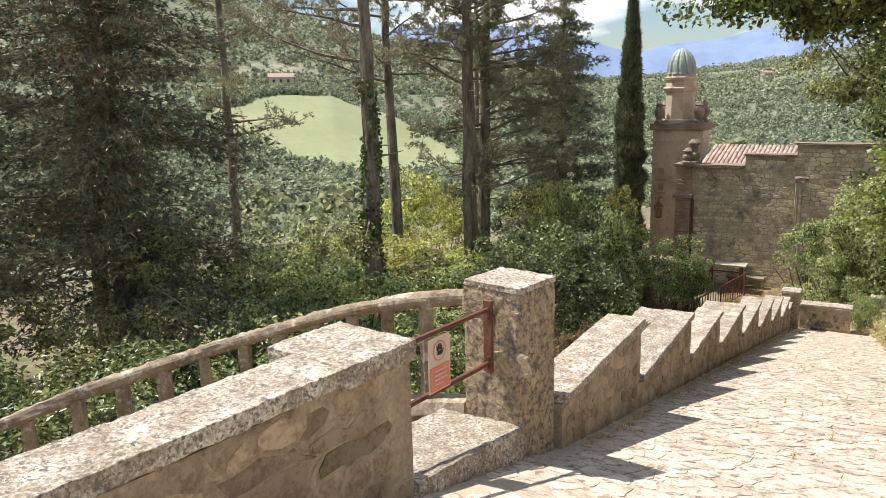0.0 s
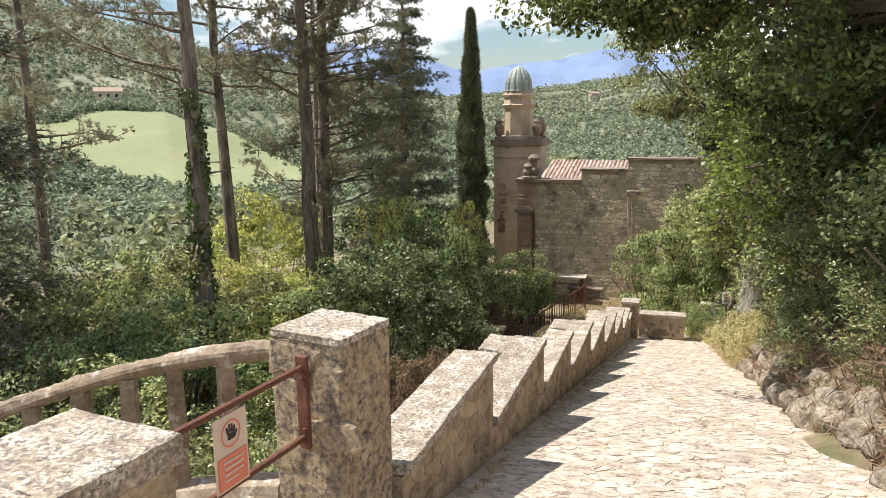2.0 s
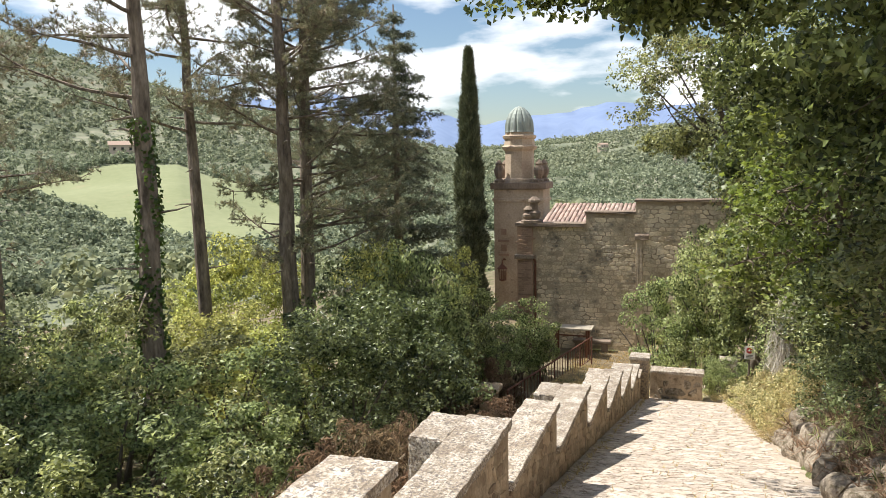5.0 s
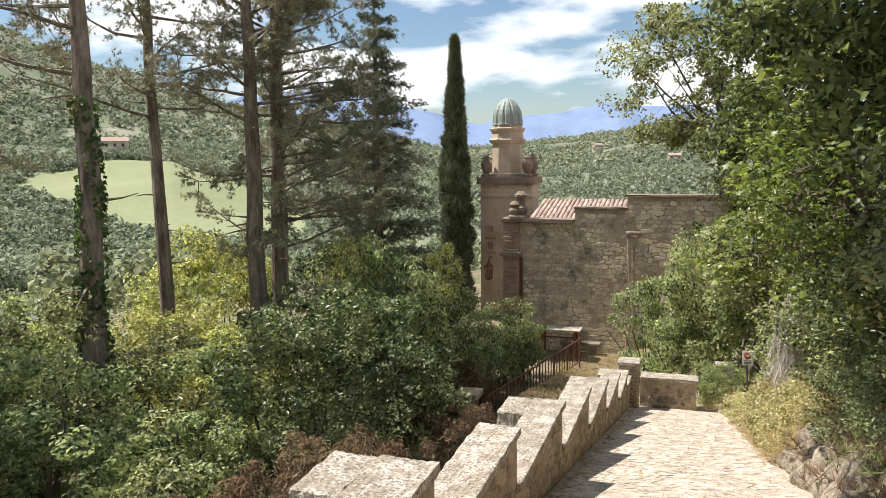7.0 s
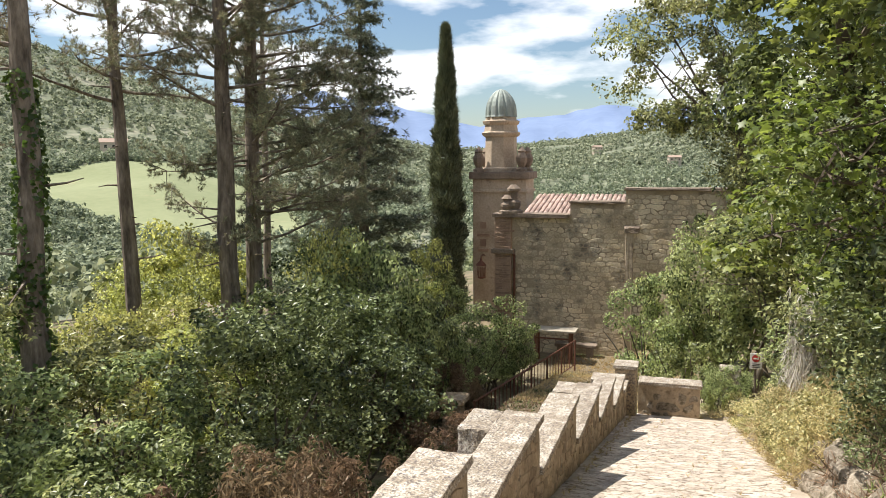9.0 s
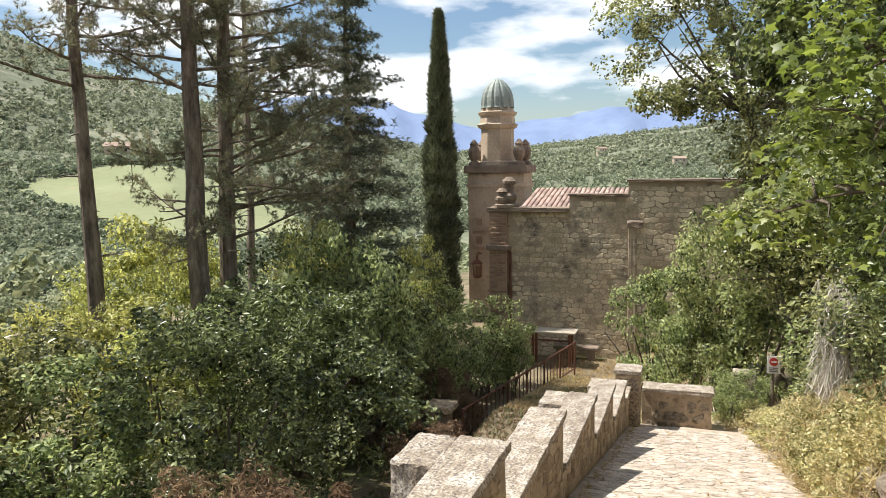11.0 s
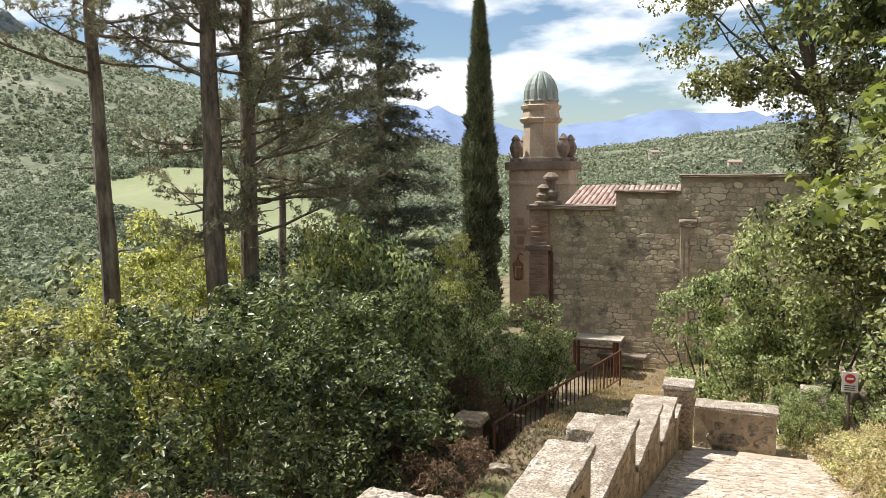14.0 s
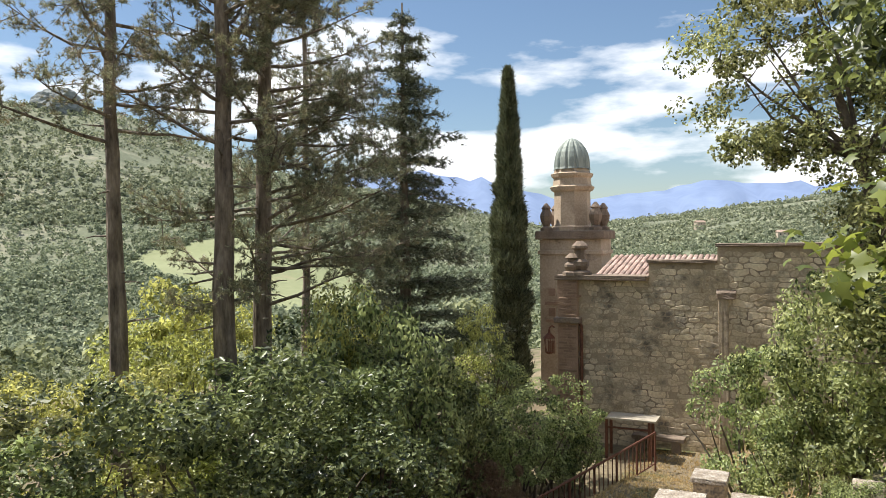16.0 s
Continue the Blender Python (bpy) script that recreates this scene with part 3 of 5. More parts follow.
# ---- parapet along the road ----
ENDS = [4.42, 6.32, 8.46, 10.4, 12.55, 14.7, 16.91, 19.03, 21.0, 21.75]
TOPS = [-0.56, -1.09, -1.58, -2.05, -2.54, -3.06, -3.55, -4.05, -4.38]
PX = -1.72
parapet = thing("wall_parapet", "stepped rubble stone parapet with level lichened copings", "wall", kind="structure")
for i, (a, b, t) in enumerate(zip(ENDS, ENDS[1:], TOPS)):
    part("core", rough_box(PX - 0.3, PX - 0.03, a, b + 0.004, road_z(b) - 1.0, t - 0.07, 0.015, 5, 0.0, i), M_MORTAR, parent=parapet)
    part("coping", rough_box(PX - 0.335, PX + 0.004, a + (0.01 if i else 0.0), b + 0.012, t - 0.06, t, 0.014, 22, 0.01, i + 20), M_COPING, parapet, "lichen-spotted coping slab")
    if i in (1, 3, 5, 7):
        part("end_block", rough_box(PX - 0.61, PX - 0.325, b - 0.5, b + 0.005, t - 0.5, t - 0.004, 0.02, 9, 0.02, i + 40), M_COPING, parapet)
wall_rng = np.random.default_rng(8)


def para_top(s):
    yy = 4.42 + s
    for a, b, t in zip(ENDS, ENDS[1:], TOPS):
        if yy <= b:
            return t - 0.06
    return TOPS[-1] - 0.06


PARA_SPOTS = mosaic(wall_rng, lambda s, t: Vector((PX - 0.03, 4.42 + s, road_z(4.42 + s) + t)), Vector((1, 0, 0)), 17.3, 0.95, 0.155, 0.105, lambda s, t: t > 0.02 and 0.05 < s < 17.25 and t < para_top(s) - road_z(4.42 + s) - 0.03, 0.004, (0.002, 0.011), 0.55, 0.35, lambda s: para_top(s) - road_z(4.42 + s) - 0.01)
PARA_SPOTS.sort(key=lambda q: q[0].y)

# pier where the parapet ends, and the wall across the road's foot
pier = thing("stone_pier", "square stone pier ending the parapet", "pier")
part("shaft", rough_box(-2.0, -1.57, 21.78, 22.22, -5.7, -4.17, 0.014, 9, 0.02, 61), M_BLOCK, pier)
part("cap", rough_box(-2.03, -1.54, 21.75, 22.25, -4.17, -4.09, 0.012, 5, 0.025, 62), M_COPING, pier, "pale weathered capstone")
endwall = thing("wall_end", "low plastered rubble wall across the foot of the lane", "wall", kind="structure")
part("core", rough_box(-1.56, -0.32, 22.33, 22.7, -5.9, -4.62, 0.015, 6, 0.0, 63), M_MORTAR, endwall)
part("coping", rough_box(-1.56, -0.28, 22.28, 22.74, -4.62, -4.54, 0.02, 8, 0.025, 64), M_COPING, endwall)
END_SPOTS = mosaic(np.random.default_rng(4), lambda s, t: Vector((-1.54 + s, 22.33, -5.35 + t)), Vector((0, -1, 0)), 1.2, 0.6, 0.22, 0.17, lambda s, t: 0.05 < s < 1.15 and 0.03 < t < 0.5, 0.026, (0.008, 0.02), 0.4, 0.2)

# ---- near wall, gate and pillar ----
near = thing("wall_near", "thick rubble wall with a worn pale coping and end block", "wall", kind="structure")
ang = math.atan2(0.24, 1.7)
dirv = Vector((math.sin(ang), math.cos(ang), 0))
left = Vector((-math.cos(ang), math.sin(ang), 0))
corner = Vector((-1.89, 2.92, 0))


def near_box(s0, s1, w0, w1, z0, z1, wear, cuts, bevel, seed):
    """s along the wall back from its end, w across it."""
    c = corner - dirv * (s0 + s1) / 2 + left * (w0 + w1) / 2
    return rough_box(c.x - (w1 - w0) / 2, c.x + (w1 - w0) / 2, c.y - (s1 - s0) / 2, c.y + (s1 - s0) / 2, z0, z1, wear, cuts, bevel, seed, -ang)


part("core", near_box(0.02, 5.2, 0.05, 0.4, -2.5, 0.16, 0.012, 8, 0.0, 70), M_MORTAR, near)
for i, (a, b) in enumerate(((0.468, 1.38), (1.38, 2.2), (2.2, 3.1), (3.1, 4.1), (4.1, 5.25))):
    part("coping", near_box(a, b, 0.03, 0.36, 0.17, 0.25, 0.014, 26 if i < 3 else 14, 0.006, 71), M_COPING, near, "pale lichened coping")
part("end_block", near_box(0.0, 0.47, 0.02, 0.53, 0.15, 0.254, 0.012, 18, 0.012, 72), M_COPING, near, "wider end slab")
part("end_face", near_box(0.012, 0.42, 0.052, 0.5, -1.4, 0.15, 0.014, 14, 0.014, 73), M_MORTAR, near)
NEAR_SPOTS = mosaic(np.random.default_rng(6), lambda s, t: corner + left * 0.052 - dirv * (5.0 - s) + Vector((0, 0, -0.75 + t)), -left, 4.95, 0.9, 0.16, 0.115, lambda s, t: 0.1 < s < 4.8 and t < 0.86, 0.01, (0.001, 0.006), 0.6, 0.3)

pillar = thing("gate_pillar", "tall square stone gate pillar with a flat worn top", "pillar")
pang = -0.19
pc = Vector((-2.02, 4.2, 0))
part("shaft", rough_box(pc.x - 0.205, pc.x + 0.205, pc.y - 0.2, pc.y + 0.2, -1.6, 0.215, 0.011, 22, 0.01, 80, pang), M_BLOCK, pillar)
part("cap", rough_box(pc.x - 0.209, pc.x + 0.209, pc.y - 0.204, pc.y + 0.204, 0.213, 0.25, 0.009, 22, 0.008, 81, pang), M_COPING, pillar, "lichen-spotted flat capstone")
prot = Matrix.Rotation(pang, 3, 'Z')
PIL_SPOTS = mosaic(np.random.default_rng(9), lambda s, t: pc + prot @ Vector((-0.2 + s, -0.2, -0.8 + t)), prot @ Vector((0, -1, 0)), 0.4, 0.98, 0.17, 0.15, lambda s, t: 0.06 < s < 0.33 and t < 0.93, 0.016, (0.004, 0.012), 0.5, 0.3)
PIL_SPOTS += mosaic(np.random.default_rng(10), lambda s, t: pc + prot @ Vector((0.205, -0.2 + s, -0.9 + t)), prot @ Vector((1, 0, 0)), 0.4, 1.08, 0.2, 0.2, lambda s, t: 0.05 < s < 0.36 and 0.0 < t < 1.03 and (t * 7.3 + s * 3) % 1.0 < 0.5 and s < 0.33, 0.03, (0.003, 0.008), 0.5, 0.2)

bm = rough_box(-2.42, -1.84, 2.95, 4.0, -1.5, -0.5, 0.018, 18, 0.018, 84)
for v in bm.verts:
    if v.co.z > -0.8:
        v.co.z -= (v.co.y - 2.95) * 0.11
        v.co.x += (v.co.y - 3.9) * 0.1
sill = tagged(part("threshold_slab", bm, M_COPING), "worn pale stone threshold in the gateway", "threshold")

gate = thing("gate_barrier", "rusty two-bar iron barrier fixed to the pillar", "barrier")
ga, gb = Vector((-2.17, 2.9, 0)), Vector((-2.05, 3.97, 0))
for z in (0.105, -0.235):
    part("bar", tube(bmesh.new(), [(ga.x, ga.y, z + 0.01), (gb.x, gb.y - 0.01, z)], [0.016, 0.016], 8), M_RUST, gate)
part("strap", rough_box(-2.08, -2.02, 3.945, 3.97, -0.29, 0.16, 0.002, 2, 0.004, 90, pang), M_RUST, gate, "flat iron fixing strap")
for z in (0.09, 0.05, -0.2, -0.26):
    part("bolt", lathe(bmesh.new(), (-2.045, 3.94, z), [(0.009, 0), (0.009, 0.012), (0.004, 0.014)], 6), M_RUST, gate)
sign = thing("warning_sign", "faded orange and white no-entry warning plate", "sign")
gm = Matrix.Translation((ga + gb) / 2 + Vector((0, 0, 0))) @ Matrix.Rotation(math.atan2(gb.x - ga.x, gb.y - ga.y) * -1, 4, 'Z')


def sign_piece(name, y0, y1, z0, z1, off, material, label=""):
    bm = bmesh.new()
    bmesh.ops.create_cube(bm, size=1)
    for v in bm.verts:
        v.co = gm @ Vector((off + (0.002 if v.co.x > 0 else -0.002), y0 if v.co.y < 0 else y1, z0 if v.co.z < 0 else z1))
    return part(name, bm, material, sign, label)


S0, S1 = -0.1, 0.095
sign_piece("plate", S0, S1, -0.22, 0.09, 0.022, M_PINK)
sign_piece("red_field", S0 + 0.012, S1 - 0.012, -0.21, -0.075, 0.0262, M_ORANGE)
for z in (-0.1, -0.125, -0.15, -0.175):
    sign_piece("text_bar", S0 + 0.04, S1 - 0.04 - (0.03 if z == -0.175 else 0), z - 0.004, z + 0.004, 0.0295, M_PINK)
bm = bmesh.new()
for k in range(28):
    a0, a1 = 2 * math.pi * k / 28, 2 * math.pi * (k + 1) / 28
    q = [gm @ Vector((0.0265, (S0 + S1) / 2 + r * math.cos(a), 0.01 + r * math.sin(a))) for r, a in ((0.05, a0), (0.057, a0), (0.057, a1), (0.05, a1))]
    bm.faces.new([bm.verts.new(p) for p in q])
part("ring", bm, M_ORANGE, sign)
bm = bmesh.new()
mid = (S0 + S1) / 2
for (y0, z0, y1, z1, r) in ((0, -0.02, 0, 0.005, 0.022), (-0.018, 0.005, -0.024, 0.034, 0.006), (-0.006, 0.01, -0.008, 0.045, 0.006), (0.006, 0.01, 0.007, 0.043, 0.006), (0.017, 0.005, 0.022, 0.032, 0.006), (0.02, -0.015, 0.036, 0.008, 0.006)):
    tube(bm, [gm @ Vector((0.0262, mid + y0, z0 + 0.005)), gm @ Vector((0.0262, mid + y1, z1 + 0.005))], [r, r * 0.85], 6)
for v in bm.verts:
    loc = gm.inverted() @ v.co
    loc.x = 0.0262 + (loc.x - 0.0262) * 0.1
    v.co = gm @ loc
part("symbol", bm, M_BLACK, sign, "black palm symbol")

# balustrade of cement logs
bal = thing("balustrade", "curved rustic cement balustrade with log-like handrail", "balustrade")
ctrl = [(-2.2, 4.2, 0.11), (-2.87, 4.19, 0.0), (-3.4, 4.12, -0.15), (-3.85, 4.03, -0.31), (-4.25, 3.83, -0.44), (-4.52, 3.55, -0.53), (-4.78, 3.15, -0.61), (-4.96, 2.6, -0.7), (-5.05, 2.0, -0.76), (-5.05, 1.2, -0.82), (-4.95, 0.2, -0.86)]
pts = []
for p0, p1 in zip(ctrl, ctrl[1:]):
    for k in range(14):
        pts.append(Vector(p0).lerp(Vector(p1), k / 14))
pts = [sum((pts[min(max(i + j, 0), len(pts) - 1)] for j in range(-8, 9)), Vector()) / 17 for i in range(len(pts))]
part("handrail", tube(bmesh.new(), pts, [0.05 + 0.012 * noise.noise(Vector((i * 0.7, 0, 0))) for i in range(len(pts))], 16, 0.3, 3), M_LOG, bal, "log-textured handrail")
part("base", tube(bmesh.new(), [p - Vector((0, 0, 0.78)) for p in pts], [0.11] * len(pts), 8, 0.1, 5), M_LOG, bal)
dist = 0.0
last = pts[0]
for p in pts[1:]:
    dist += (p - last).length
    last = p
    if dist > 0.285:
        dist = 0.0
        q = p
        b = rough_box(q.x - 0.04, q.x + 0.04, q.y - 0.04, q.y + 0.04, q.z - 0.74, q.z - 0.03, 0.016, 7, 0.012, len(bal.children), random.uniform(0, 1))
        part("post", b, M_LOG, bal)

# ---- chapel ----
WY = 33.5
chapel = thing("chapel", "roofed grey rubble stone chapel with stepped parapet", "chapel", at=(0.18, 0, 0.09))
for (x0, x1, t, s) in ((-7.65, -4.94, -2.02, 100), (-4.94, -3.0, -1.55, 101), (-3.0, 1.6, -1.08, 102)):
    part("wall", rough_box(x0, x1, WY, WY + 0.55, -8.2, t, 0.02, 9, 0.0, s), M_CHAPEL_M, chapel)
    part("coping", rough_box(x0 - 0.05, x1 + (0.04 if x1 > 0 else -0.01), WY - 0.08, WY + 0.62, t, t + 0.09, 0.03, 9, 0.02, s + 10), M_DARKSTONE, chapel)
part("wall", rough_box(-7.6, -7.1, WY + 0.5, 42.5, -8.2, -2.3, 0.02, 6, 0.0, 104), M_CHAPEL_M, chapel)
part("wall", rough_box(1.0, 1.6, WY + 0.5, 42.5, -8.2, -2.3, 0.02, 6, 0.0, 105), M_CHAPEL_M, chapel)
part("wall", rough_box(-7.6, 1.6, 42.5, 43.0, -8.2, -2.3, 0.02, 6, 0.0, 106), M_CHAPEL_M, chapel)
pil = part("pilaster", rough_box(-7.72, -7.08, WY - 0.14, WY + 0.3, -8.2, -2.08, 0.015, 6, 0.01, 107), M_BRICK, chapel, "brick corner pilaster")
BRICK_SPOTS = mosaic(np.random.default_rng(23), lambda s, t: Vector((-7.7 + s, WY - 0.14, -7.0 + t)), Vector((0, -1, 0)), 0.6, 4.9, 0.27, 0.085, lambda s, t: 0.02 < s < 0.58, 0.009, (0.006, 0.016), 0.12, 0.15)
part("cornice", rough_box(-7.82, -6.98, WY - 0.26, WY + 0.2, -3.42, -3.24, 0.012, 5, 0.03, 108), M_DARKSTONE, chapel)
part("cornice", rough_box(-7.8, -4.98, WY - 0.22, WY + 0.62, -2.08, -1.93, 0.015, 9, 0.03, 109), M_DARKSTONE, chapel)
part("drainpipe", tube(bmesh.new(), [(-6.98, WY - 0.1, -7.0), (-6.98, WY - 0.1, -3.5), (-7.05, WY - 0.12, -3.35)], [0.05, 0.05, 0.05], 8), M_RUST, chapel)
part("finial", lathe(bmesh.new(), (-7.05, WY + 0.1, -1.94), [(0.36, 0), (0.36, 0.1), (0.2, 0.16), (0.28, 0.3), (0.28, 0.42), (0.17, 0.5), (0.17, 0.78), (0.26, 0.84), (0.26, 0.92), (0.1, 1.06)], 8, math.pi / 8), M_DARKSTONE, chapel, "stepped stone finial")
part("finial", lathe(bmesh.new(), (-7.28, WY + 0.0, -1.94), [(0.3, 0), (0.3, 0.1), (0.17, 0.14), (0.24, 0.26), (0.24, 0.34), (0.13, 0.42), (0.13, 0.5), (0.22, 0.55), (0.08, 0.68)], 8, math.pi / 8), M_DARKSTONE, chapel, "lower stone finial")
part("buttress", rough_box(-2.98, -2.7, WY - 0.07, WY + 0.1, -8, -2.5, 0.02, 5, 0.02, 110), M_CHAPEL_M, chapel)
bm = rough_box(-3.03, -2.5, WY - 0.1, WY + 0.1, -2.5, -2.3, 0.03, 5, 0.03, 111)
for v in bm.verts:
    v.co.z += (v.co.y - WY) * 0.9
part("buttress_cap", bm, M_DARKSTONE, chapel)
# roof of curved tiles
roof = part("roof", rough_box(-7.1, 1.0, 33.95, 42.6, -2.62, -2.42, 0.0, 2, 0.0, 112), M_TILE, chapel)
for v in roof.data.vertices:
    v.co.z += 0.92 * (1 - abs(v.co.y - 38.2) / 4.4)
tile_lib = []
for k in range(3):
    bm = bmesh.new()
    for i in range(5):
        for j in range(2):
            a = math.pi * i / 4
            r = 0.09 * (1.0 if j else 0.86)
            bm.verts.new((-r * math.cos(a), j * 0.42, r * math.sin(a) * 0.8))
    bm.verts.ensure_lookup_table()
    for i in range(4):
        bm.faces.new((bm.verts[i * 2], bm.verts[i * 2 + 1], bm.verts[i * 2 + 3], bm.verts[i * 2 + 2]))
    m = bpy.data.meshes.new("tile")
    bm.to_mesh(m)
    bm.free()
    m.materials.append(M_TILE)
    tile_lib.append(m)
TILE_SPOTS = []
rs = math.atan(0.92 / 4.4)
for row in range(11):
    for c in range(34):
        y = 34.0 + row * 0.38
        x = -6.95 + c * 0.185
        z = -2.42 + 0.92 * (1 - abs(y - 38.2) / 4.4) + 0.03
        if x < -1.8:
            TILE_SPOTS.append((row, Matrix.Translation((x, y, z)) @ Matrix.Rotation(rs + random.uniform(-0.02, 0.02), 4, 'X') @ Matrix.Rotation(random.uniform(-0.04, 0.04), 4, 'Z')))
TILE_SPOTS.sort(key=lambda q: -q[0])
CHAPEL_SPOTS = mosaic(np.random.default_rng(21), lambda s, t: Vector((-7.05 + s, WY, -7.1 + t)), Vector((0, -1, 0)), 7.6, 6.05, 0.27, 0.17, lambda s, t: 0.1 < s < 7.5 and t < (4.95 if s < 2.1 else (5.42 if s < 4.05 else 5.9)), 0.009, (0.002, 0.012), 0.42, 0.35)
CHAPEL_SPOTS.sort(key=lambda q: abs(q[0].x + 4.6))

tower = thing("bell_tower", "slim stone bell tower with a ribbed green copper dome", "tower", at=(0.18, 0, 0.16))
TX, TY = -9.1, 40.8
part("shaft", rough_box(TX - 1.25, TX + 1.25, TY - 1.25, TY + 0.35, -8.5, -0.9, 0.02, 8, 0.03, 120), M_TOWER, tower)
part("cornice", rough_box(TX - 1.32, TX + 1.32, TY - 1.32, TY + 0.42, -1.5, -1.34, 0.012, 6, 0.03, 121), M_TOWER, tower)
part("cornice", rough_box(TX - 1.4, TX + 1.4, TY - 1.4, TY + 0.5, -0.9, -0.56, 0.015, 6, 0.06, 122), M_DARKSTONE, tower)
R8 = math.pi / 8
LX, LY = TX - 0.1, TY - 0.5
part("lantern_drum", lathe(bmesh.new(), (LX, LY, -0.56), [(0.84, 0), (0.84, 0.14), (0.74, 0.2), (0.72, 1.55), (0.84, 1.62), (0.9, 1.75), (0.78, 1.82), (0.74, 2.1), (0.82, 2.16), (0.86, 2.28), (0.72, 2.34), (0.7, 2.46)], 8, R8), M_TOWER, tower, "octagonal stone lantern")
bm = bmesh.new()
prof = [(0.74, 0.0), (0.715, 0.08), (0.71, 0.26), (0.69, 0.46), (0.63, 0.68), (0.53, 0.88), (0.39, 1.06), (0.22, 1.2), (0.04, 1.27)]
rings_ = []
for r, z in prof:
    rings_.append([bm.verts.new((LX + r * (1.0 if k % 4 else 0.91) * math.cos(2 * math.pi * k / 48), LY + r * (1.0 if k % 4 else 0.91) * math.sin(2 * math.pi * k / 48), 1.9 + z)) for k in range(48)])
for r0, r1 in zip(rings_, rings_[1:]):
    for k in range(48):
        bm.faces.new((r0[k], r0[(k + 1) % 48], r1[(k + 1) % 48], r1[k]))
bm.faces.new(rings_[-1])
part("dome", bm, M_COPPER, tower, "green copper ribbed dome")
for sx in (-1, 1):
    for sy in (-1, 1):
        part("corner_urn", lathe(bmesh.new(), (TX + sx * 1.0, LY + sy * 0.62, -0.57), [(0.26, 0), (0.26, 0.12), (0.14, 0.2), (0.24, 0.42), (0.27, 0.62), (0.16, 0.86), (0.2, 0.92), (0.05, 1.12)], 8), M_DARKSTONE, tower)
for (dx, z, w, h) in ((-0.75, -3.0, 0.28, 0.3), (-0.75, -3.45, 0.6, 0.14), (-0.75, -3.8, 0.28, 0.34), (-0.75, -4.15, 0.5, 0.12), (-0.78, -5.2, 0.3, 0.5)):
    part("brick_inset", rough_box(TX + dx - w / 2, TX + dx + w / 2, TY - 1.29, TY - 1.2, z - h / 2, z + h / 2, 0.01, 2, 0.01, 130), M_BRICK, tower)

lamp = thing("wall_lantern", "dark iron hanging wall lantern on a bracket", "lantern")
lx, ly, lz = -9.6, 38.9, -5.0
part("bracket", tube(bmesh.new(), [(lx, 39.6, lz + 0.75), (lx, 39.25, lz + 0.85), (lx, ly, lz + 0.8)], [0.03, 0.03, 0.025], 6), M_RUST, lamp)
part("cap", lathe(bmesh.new(), (lx, ly, lz + 0.4), [(0.26, 0), (0.2, 0.08), (0.05, 0.22), (0.02, 0.4)], 6), M_RUST, lamp)
for k in range(6):
    a = 2 * math.pi * k / 6
    part("frame_bar", tube(bmesh.new(), [(lx + 0.15 * math.cos(a), ly + 0.15 * math.sin(a), lz - 0.15), (lx + 0.2 * math.cos(a), ly + 0.2 * math.sin(a), lz + 0.4)], [0.014, 0.014], 5), M_RUST, lamp)
part("base", lathe(bmesh.new(), (lx, ly, lz - 0.22), [(0.06, 0), (0.17, 0.05), (0.17, 0.09)], 6), M_RUST, lamp)

# ---- terrace ----
table = thing("garden_table", "long pale-topped garden table beside the chapel wall", "table")
tz = -5.8
part("tabletop", rough_box(-5.72, -4.3, 31.9, 32.65, tz - 0.06, tz, 0.006, 5, 0.012, 140), M_TABLE, table)
for x in (-5.7, -4.5):
    for y in (32.0, 32.55):
        part("leg", rough_box(x - 0.04, x + 0.04, y - 0.04, y + 0.04, -7.05, tz - 0.06, 0.004, 2, 0.008, 141), M_RUST, table)
part("rail", rough_box(-5.7, -4.5, 31.97, 32.03, tz - 0.32, tz - 0.27, 0.004, 2, 0.006, 142), M_RUST, table)
bench = thing("stone_bench", "low stone bench along the chapel wall", "bench")
part("seat", rough_box(-5.2, -3.7, 32.95, 33.35, -6.62, -6.5, 0.012, 5, 0.02, 143), M_DARKSTONE, bench)
for x in (-5.0, -3.95):
    part("leg", rough_box(x - 0.12, x + 0.12, 33.0, 33.3, -7.1, -6.62, 0.01, 3, 0.015, 144), M_DARKSTONE, bench)

railing = thing("iron_railing", "rusty iron railing on the terrace edge", "railing")
ra, rb = Vector((-4.2, 31.2, 0)), Vector((-5.75, 24.4, 0))


def rail_pt(f, z):
    p = ra.lerp(rb, f)
    return (p.x, p.y, z - 0.12 * f)


part("top_rail", tube(bmesh.new(), [rail_pt(0, -5.93), rail_pt(0.5, -5.93), rail_pt(1, -5.93)], [0.028] * 3, 6), M_RUST, railing)
part("bottom_rail", tube(bmesh.new(), [rail_pt(0, -6.75), rail_pt(1, -6.75)], [0.02] * 2, 6), M_RUST, railing)
for k in range(31):
    f = k / 30
    big = k % 5 == 0
    part("post" if big else "baluster", tube(bmesh.new(), [rail_pt(f, -7.3 if big else -6.75), rail_pt(f, -5.9)], [0.03 if big else 0.014] * 2, 6), M_RUST, railing)
kerb = tagged(part("terrace_kerb", rough_box(-0.2, 0.2, 0, 7.0, -8.6, -7.08, 0.02, 8, 0.02, 150), M_DARKSTONE), "mossy stone terrace edging under the railing", "kerb")
kerb.matrix_basis = Matrix.Translation((-5.83, 24.35, 0.08)) @ Matrix.Rotation(-math.atan2(ra.x - rb.x, ra.y - rb.y), 4, 'Z')
post_low = thing("low_stone_pillar", "squat rough stone pillar on the lower terrace", "pillar")
part("core", rough_box(-6.52, -6.12, 24.3, 24.75, -8.6, -6.15, 0.03, 4, 0.03, 151), M_DARKSTONE, post_low)
